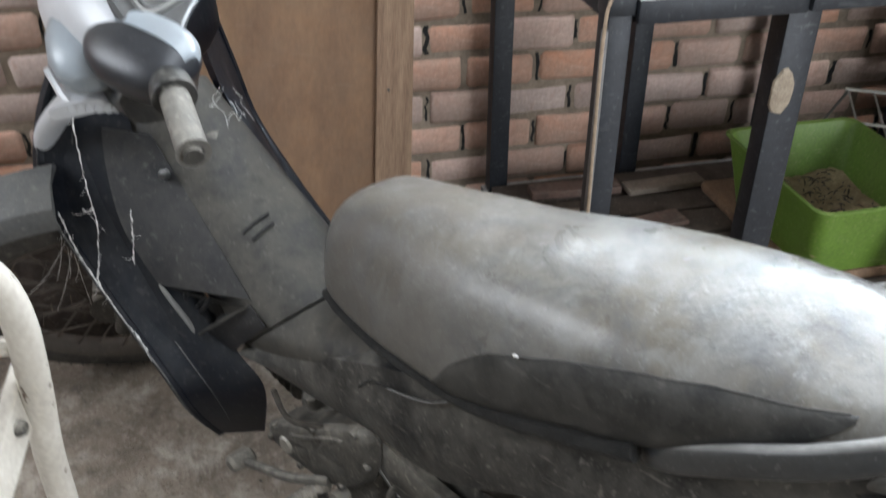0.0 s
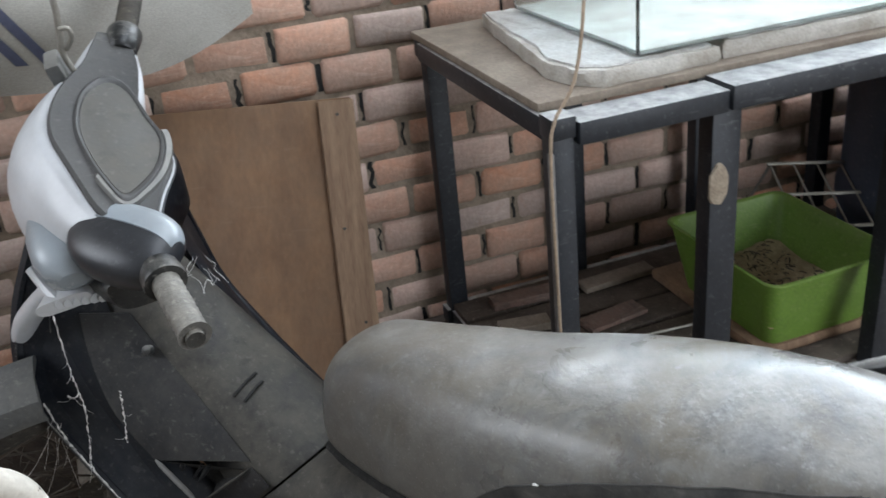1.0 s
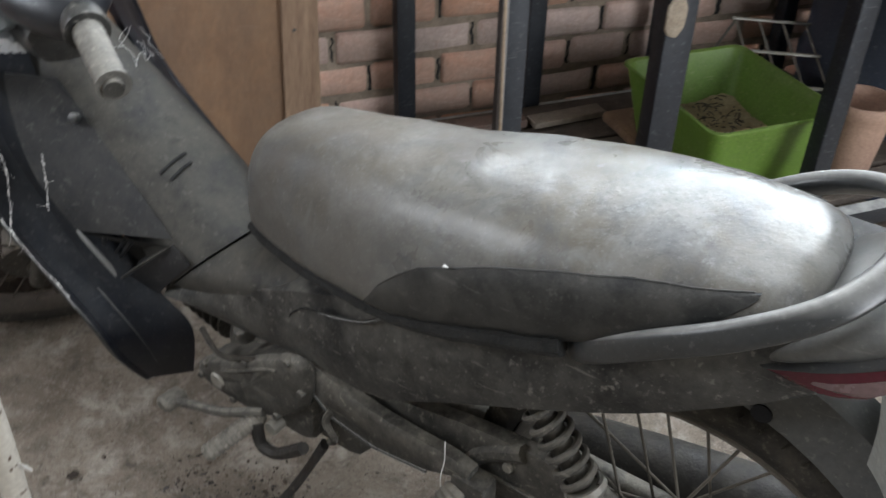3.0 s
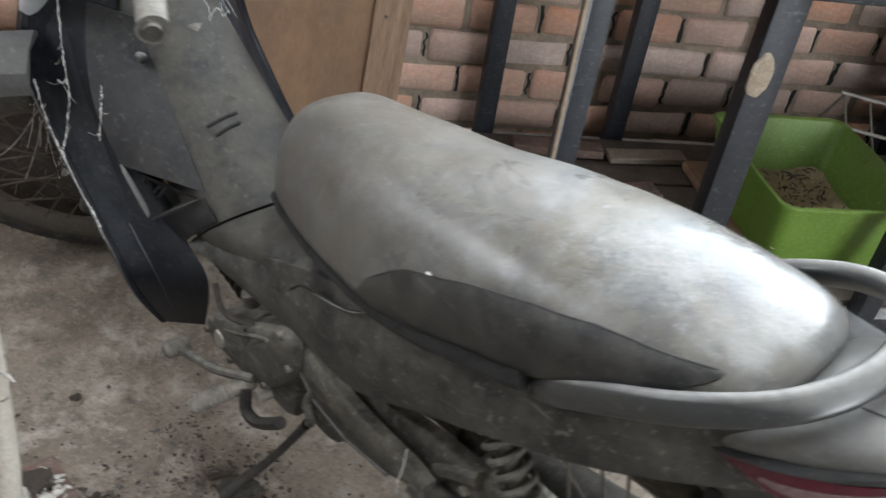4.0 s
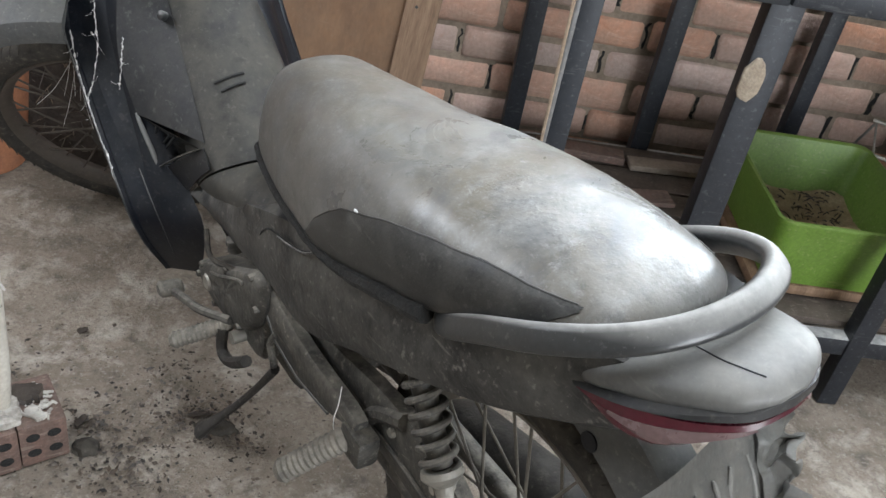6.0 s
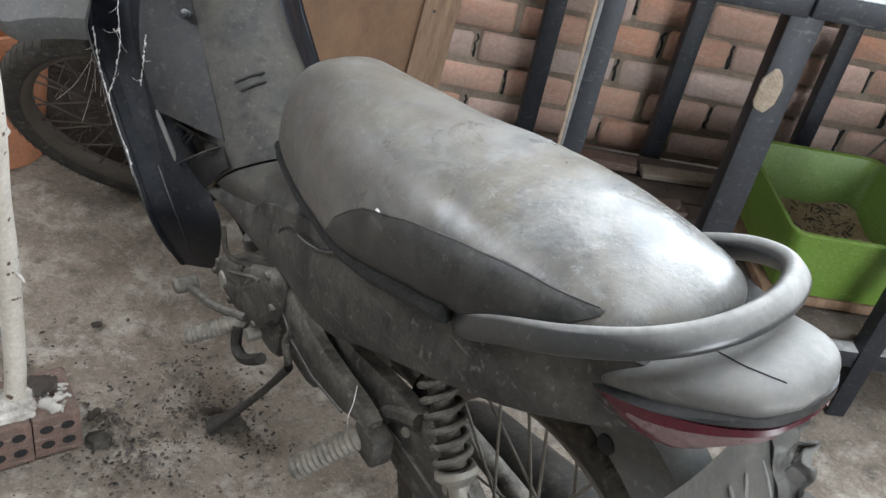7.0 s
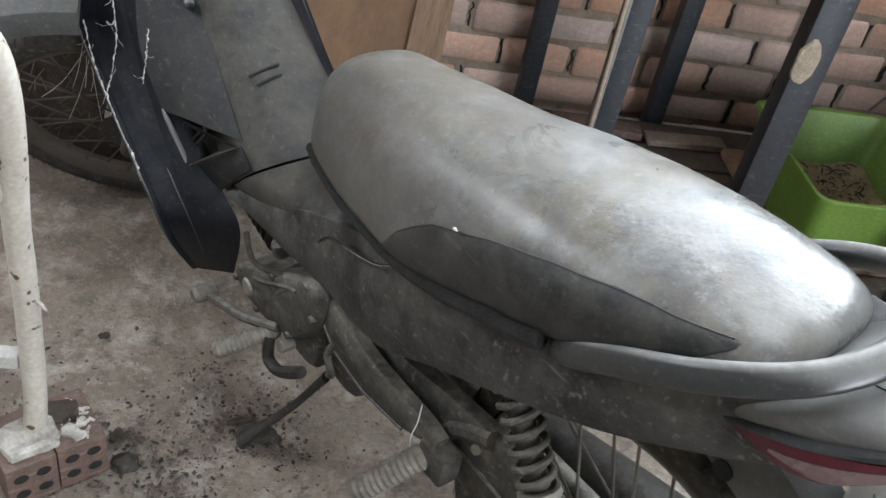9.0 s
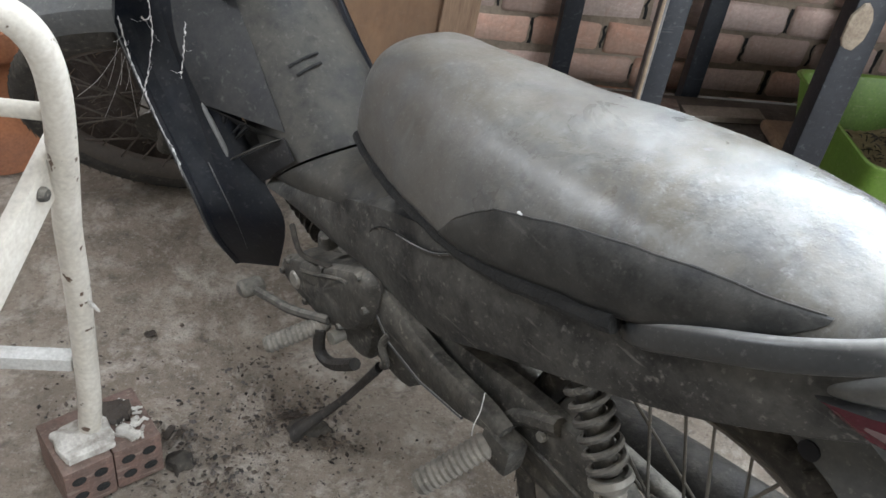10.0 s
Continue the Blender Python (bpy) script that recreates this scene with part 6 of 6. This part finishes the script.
def build_shelf_litter():
    for k, (x, y, a, sx, sy) in enumerate(((0.76, 1.70, 35, 0.09, 0.05), (0.84, 1.62, 20, 0.10, 0.045), (0.72, 1.86, -10, 0.12, 0.05), (0.92, 1.80, 8, 0.16, 0.06), (1.02, 1.96, 3, 0.20, 0.05), (0.80, 1.98, -4, 0.22, 0.05))):
        bm = bmesh.new()
        box(bm, (-sx / 2, -sy / 2, 0), (sx / 2, sy / 2, 0.012 + 0.004 * (k % 3)), 0.002, seg=1)
        ob = link("tile_scrap", bm, M_LOOSE if k % 2 else M_SCRAP)
        ob.matrix_world = pose(x, y, 0.1895, 0, 0, a)
        tagged(ob, "broken reddish tile scrap on the shelf planks", "tile scrap", group="tile scraps")
    bm = bmesh.new()
    tube(bm, [(0.66, 1.66, 0.194), (0.90, 1.70, 0.1945), (1.10, 1.68, 0.194)], 0.0035, 6)
    tagged(link("thin_rod", bm, M_STEEL), "thin rusty rod lying on the shelf", "rod")


def build_wall_beam():
    bm = bmesh.new()
    box(bm, (0.40, WY - 0.045, 0.0), (1.9, WY - 0.004, 0.115), 0.004)
    tagged(link("timber_beam", bm, M_PLANK), "dark weathered timber along the wall foot", "beam")


def build_cord():
    bm = bmesh.new()
    tube(bm, spl([(0.66, 1.43, 1.5), (0.65, 1.39, 1.1), (0.625, 1.376, 0.93), (0.585, 1.374, 0.86), (0.575, 1.372, 0.80), (0.577, 1.373, 0.6), (0.583, 1.374, 0.3), (0.59, 1.37, 0.01)], 50), 0.0028, 6)
    tagged(link("cord", bm, M_CORD), "thin beige cord hanging down past the rack corner", "cord")


build_cord()
build_shelf_litter()
build_wall_beam()


# ---- loose dirt ----
def build_crumbs():
    rnd = random.Random(11)
    verts, faces = [], []
    def crumb(x, y, r):
        k = len(verts)
        sx, sy, sz = r * rnd.uniform(.6, 1.7), r * rnd.uniform(.4, 1.0), r * rnd.uniform(.2, .7)
        a = rnd.uniform(0, 6.28)
        for dx, dy, dz in ((1, 0, 0), (0, 1, 0), (-1, 0, 0), (0, -1, 0), (0, 0, 1), (0, 0, -.5)):
            X, Y = dx * sx, dy * sy
            verts.append((x + X * math.cos(a) - Y * math.sin(a), y + X * math.sin(a) + Y * math.cos(a), max(0.0, dz * sz) + 0.001 + r * 0.1))
        for f in ((0, 1, 4), (1, 2, 4), (2, 3, 4), (3, 0, 4), (1, 0, 5), (2, 1, 5), (3, 2, 5), (0, 3, 5)):
            faces.append(tuple(k + q for q in f))
    for k in range(700):
        x, y = rnd.gauss(-0.02, 0.16), rnd.gauss(1.06, 0.15)
        crumb(x, y, rnd.choice((0.001, 0.0013, 0.0015, 0.002, 0.002, 0.003)))
    for cx, cy, sp, n_ in ((-0.02, 1.15, 0.04, 55), (0.04, 1.21, 0.05, 70), (-0.03, 1.10, 0.045, 50), (0.10, 1.17, 0.04, 90), (-0.13, 1.12, 0.03, 50), (-0.10, 1.03, 0.03, 40), (0.16, 1.10, 0.04, 60), (0.0, 1.26, 0.05, 80), (-0.28, 1.25, 0.06, 50)):
        for k in range(n_):
            crumb(rnd.gauss(cx, sp), rnd.gauss(cy, sp), rnd.choice((0.0015, 0.002, 0.0025, 0.003, 0.004, 0.005)))
    for k in range(150):
        crumb(rnd.gauss(-0.05, 0.13), rnd.gauss(1.04, 0.13), rnd.choice((0.003, 0.004, 0.005)))
    for cx, cy, n_ in ((0.06, 1.15, 60), (-0.10, 1.10, 45), (-0.02, 1.02, 60), (0.11, 1.13, 50), (-0.30, 1.12, 40)):
        for k in range(n_):
            crumb(rnd.gauss(cx, 0.028), rnd.gauss(cy, 0.028), rnd.choice((0.003, 0.004, 0.005, 0.006)))
    for k in range(900):
        crumb(rnd.uniform(-0.8, 1.2), rnd.uniform(0.5, 2.1), rnd.choice((0.0008, 0.0012, 0.0016)))
    me = bpy.data.meshes.new("crumbs")
    me.from_pydata(verts, [], faces)
    me.materials.append(M_DIRT)
    tagged(new("crumbs", me), "dark crumbs of soil and dry scraps on concrete", "debris", kind="stuff")


build_crumbs()


def lump(name, label, at, r, seed, material=None):
    bm = bmesh.new()
    bmesh.ops.create_icosphere(bm, subdivisions=3, radius=1)
    for v in bm.verts:
        k = 1 + 0.35 * noise.noise(v.co * 1.7 + Vector((seed, 0, 0)))
        v.co = Vector((v.co.x * r[0] * k, v.co.y * r[1] * k, max(v.co.z * r[2] * k, -0.001)))
    ob = link(name, bm, material or M_RUBBER)
    ob.matrix_world = pose(*at)
    return tagged(ob, label, "clod")


lump("soil_clod", "dark clod of soil beside the bricks", (-0.105, 1.058, 0.0), (0.022, 0.018, 0.016), 1)
lump("soil_clod", "dark clod of soil under the motorcycle stand", (0.095, 1.135, 0.0), (0.035, 0.020, 0.014), 2)


torn_pad("leaf_scrap", "curled dry leaf on the concrete", (0.06, 1.16, 0.001, 0, 0, 15), (0.020, 0.006, 0.004), 21, M_DIRT, 0.3)
torn_pad("leaf_scrap", "broken dry leaf beside the bricks", (-0.13, 1.115, 0.001, 0, 0, 70), (0.014, 0.006, 0.004), 23, M_DIRT, 0.3)
torn_pad("leaf_scrap", "small dark leaf on the concrete", (-0.20, 1.34, 0.001, 0, 0, 30), (0.010, 0.007, 0.002), 25, M_DIRT, 0.3)


def build_threads():
    """Loose hair-thin threads caught on the handlebar, and webs across the front wheel."""
    rnd = random.Random(44)
    bm = bmesh.new()
    for k in range(5):
        p = L(-0.255 + rnd.uniform(-.012, .012), -0.02 + rnd.uniform(-.015, .015), 0.70 + rnd.uniform(-.012, .02))
        pts = [p]
        for q in range(5):
            pts.append(pts[-1] + Vector((rnd.uniform(-.012, .012), rnd.uniform(-.010, .010), rnd.uniform(-.018, .006))))
        tube(bm, spl(pts, 18), 0.0004, 4)
    part("thread", bm, M_WEB, BIKE, "tangled white threads")
    bm = bmesh.new()
    for k in range(8):
        a = FC + SN * 0.035 + SD * rnd.uniform(-.05, .16) + SU * rnd.uniform(-.02, .15)
        b = L(-0.40 + rnd.uniform(-.03, .05), 0.205, 0.47 + rnd.uniform(-.03, .04))
        tube(bm, spl([a, a.lerp(b, 0.5) - Vector((0, 0, 0.012)), b], 8), 0.0004, 4)
    part("wheel_web", bm, M_WEB, BIKE, "thin cobweb threads across the wheel")


build_threads()


def build_heap():
    """Dry straw and soil swept against the wall behind the front wheel."""
    heap = thing("straw_heap", "dark heap of soil and dry straw behind the wheel", "heap", pose(-0.40, 2.02, 0))
    bm = bmesh.new()
    n_, m_ = 40, 16
    rings = []
    for j in range(m_):
        f = j / (m_ - 1)
        row = []
        for i in range(n_):
            a = 2 * math.pi * i / n_
            r_ = 1 - f
            x, y = 0.34 * r_ * (1 + 0.12 * math.sin(5 * a)) * math.cos(a), 0.125 * r_ * math.sin(a)
            z = 0.26 * (1 - r_ ** 1.6) + 0.03 * noise.noise((x * 14, y * 14, 3)) * min(1, f * 4) + 0.012 * noise.noise((x * 40, y * 40, 5)) * min(1, f * 4)
            row.append(Vector((x, y, max(z, 0.0))))
        rings.append(row)
    loft(bm, rings)
    part("soil", bm, M_SOIL, heap)
    bm = bmesh.new()
    rnd = random.Random(31)
    for k in range(420):
        a, r_ = rnd.uniform(0, 6.28), rnd.random() ** 0.5 * 0.95
        x, y = 0.34 * r_ * (1 + 0.12 * math.sin(5 * a)) * math.cos(a), 0.125 * r_ * math.sin(a)
        p = Vector((x, y, max(0.004, 0.26 * (1 - r_ ** 1.6) + 0.008)))
        d = Vector((rnd.uniform(-1, 1), rnd.uniform(-1, 1), rnd.uniform(-.5, .6))).normalized() * rnd.uniform(0.015, 0.05)
        tube(bm, [p - d, p + Vector((0, 0, 0.004)), p + d], rnd.choice((0.0006, 0.0009, 0.0013)), 4)
    tagged(part("straw", bm, M_STRAW, heap, "tangled dry straw"), kind="stuff")


build_heap()


# ---- bricks of the wall ----
def build_bricks():
    rnd = random.Random(5)
    meshes = []
    for k in range(18):
        bm = bmesh.new()
        w, h = PITCH - 0.009 + rnd.uniform(-.010, .002), COURSE - 0.0085 + rnd.uniform(-.006, .002)
        # a worn face, its edges rounded back into the joints
        cols, rws = (-1.0, -0.86, 0.0, 0.86, 1.0), (-1.0, -0.72, 0.72, 1.0)
        seed = 10.0 * k
        front = []
        for r in rws:
            row = []
            for c in cols:
                rim = (abs(c) == 1) + (abs(r) == 1)
                n_ = noise.noise_vector((c * 1.3 + seed, r * 1.1, 0.5))
                row.append(bm.verts.new((c * w / 2 + 0.0045 * n_.x, (0.0, 0.007, 0.013)[rim] + 0.0022 * n_.y, r * h / 2 + 0.0040 * n_.z)))
            front.append(row)
        for r in range(3):
            for c in range(4):
                bm.faces.new((front[r][c], front[r][c + 1], front[r + 1][c + 1], front[r + 1][c]))
        loop = front[0] + [front[1][4], front[2][4]] + front[3][::-1] + [front[2][0], front[1][0]]
        deep = [bm.verts.new((v.co.x, 0.05, v.co.z)) for v in loop]
        for q in range(len(loop)):
            bm.faces.new((loop[q], loop[q - 1], deep[q - 1], deep[q]))
        bmesh.ops.recalc_face_normals(bm, faces=bm.faces)
        for f in bm.faces:
            f.smooth = True
        me = bpy.data.meshes.new("brick")
        bm.to_mesh(me)
        bm.free()
        me.materials.append(M_BRICK)
        meshes.append(me)
    far, gaps = bmesh.new(), bmesh.new()
    for row in range(-4, 32):
        z = JZ + row * COURSE
        for i in range(-28, 24):
            x = JX + (i + 0.5) * PITCH + (0.5 * PITCH if row % 2 else 0)
            if z < 0.0 or z > 1.46:
                continue
            y = WY + rnd.uniform(-.008, .003)
            tilt = rnd.uniform(-1.2, 1.2)
            if -0.75 < x < 1.95 and 0.05 < z < 1.28:
                ob = bpy.data.objects.new("brick", rnd.choice(meshes))
                scene.collection.objects.link(ob)
                ob.parent = wall_north
                if rnd.random() < 0.7:
                    gx, gz = x + PITCH / 2, z
                    hh = COURSE * rnd.uniform(0.25, 0.42)
                    ww = rnd.uniform(0.003, 0.007)
                    left, right = [], []
                    for q in range(6):
                        zz = gz - hh + 2 * hh * q / 5
                        o = rnd.uniform(-.004, .004)
                        left.append(Vector((gx + o - ww * rnd.uniform(.4, 1.2), WY + 0.0038, zz)))
                        right.append(Vector((gx + o + ww * rnd.uniform(.4, 1.2), WY + 0.0038, zz)))
                    vs = [gaps.verts.new(p) for p in left + right[::-1]]
                    gaps.faces.new(vs)
                ob.matrix_local = pose(x + rnd.uniform(-.003, .003), y, z + rnd.uniform(-.002, .002), rnd.uniform(-1.5, 1.5), tilt, rnd.uniform(-1, 1))
            else:
                box(far, (x - PITCH / 2 + .007, y, z - COURSE / 2 + .007), (x + PITCH / 2 - .007, y + 0.05, z + COURSE / 2 - .007))
    me = bpy.data.meshes.new("far_bricks")
    far.to_mesh(me)
    far.free()
    me.materials.append(M_BRICKF)
    g = link("open_joints", gaps, M_HOLE, False)
    g.parent = wall_north
    tagged(g, kind="stuff")
    ob = new("far_bricks", me)
    ob.parent = wall_north
    tagged(ob, kind="stuff")


build_bricks()
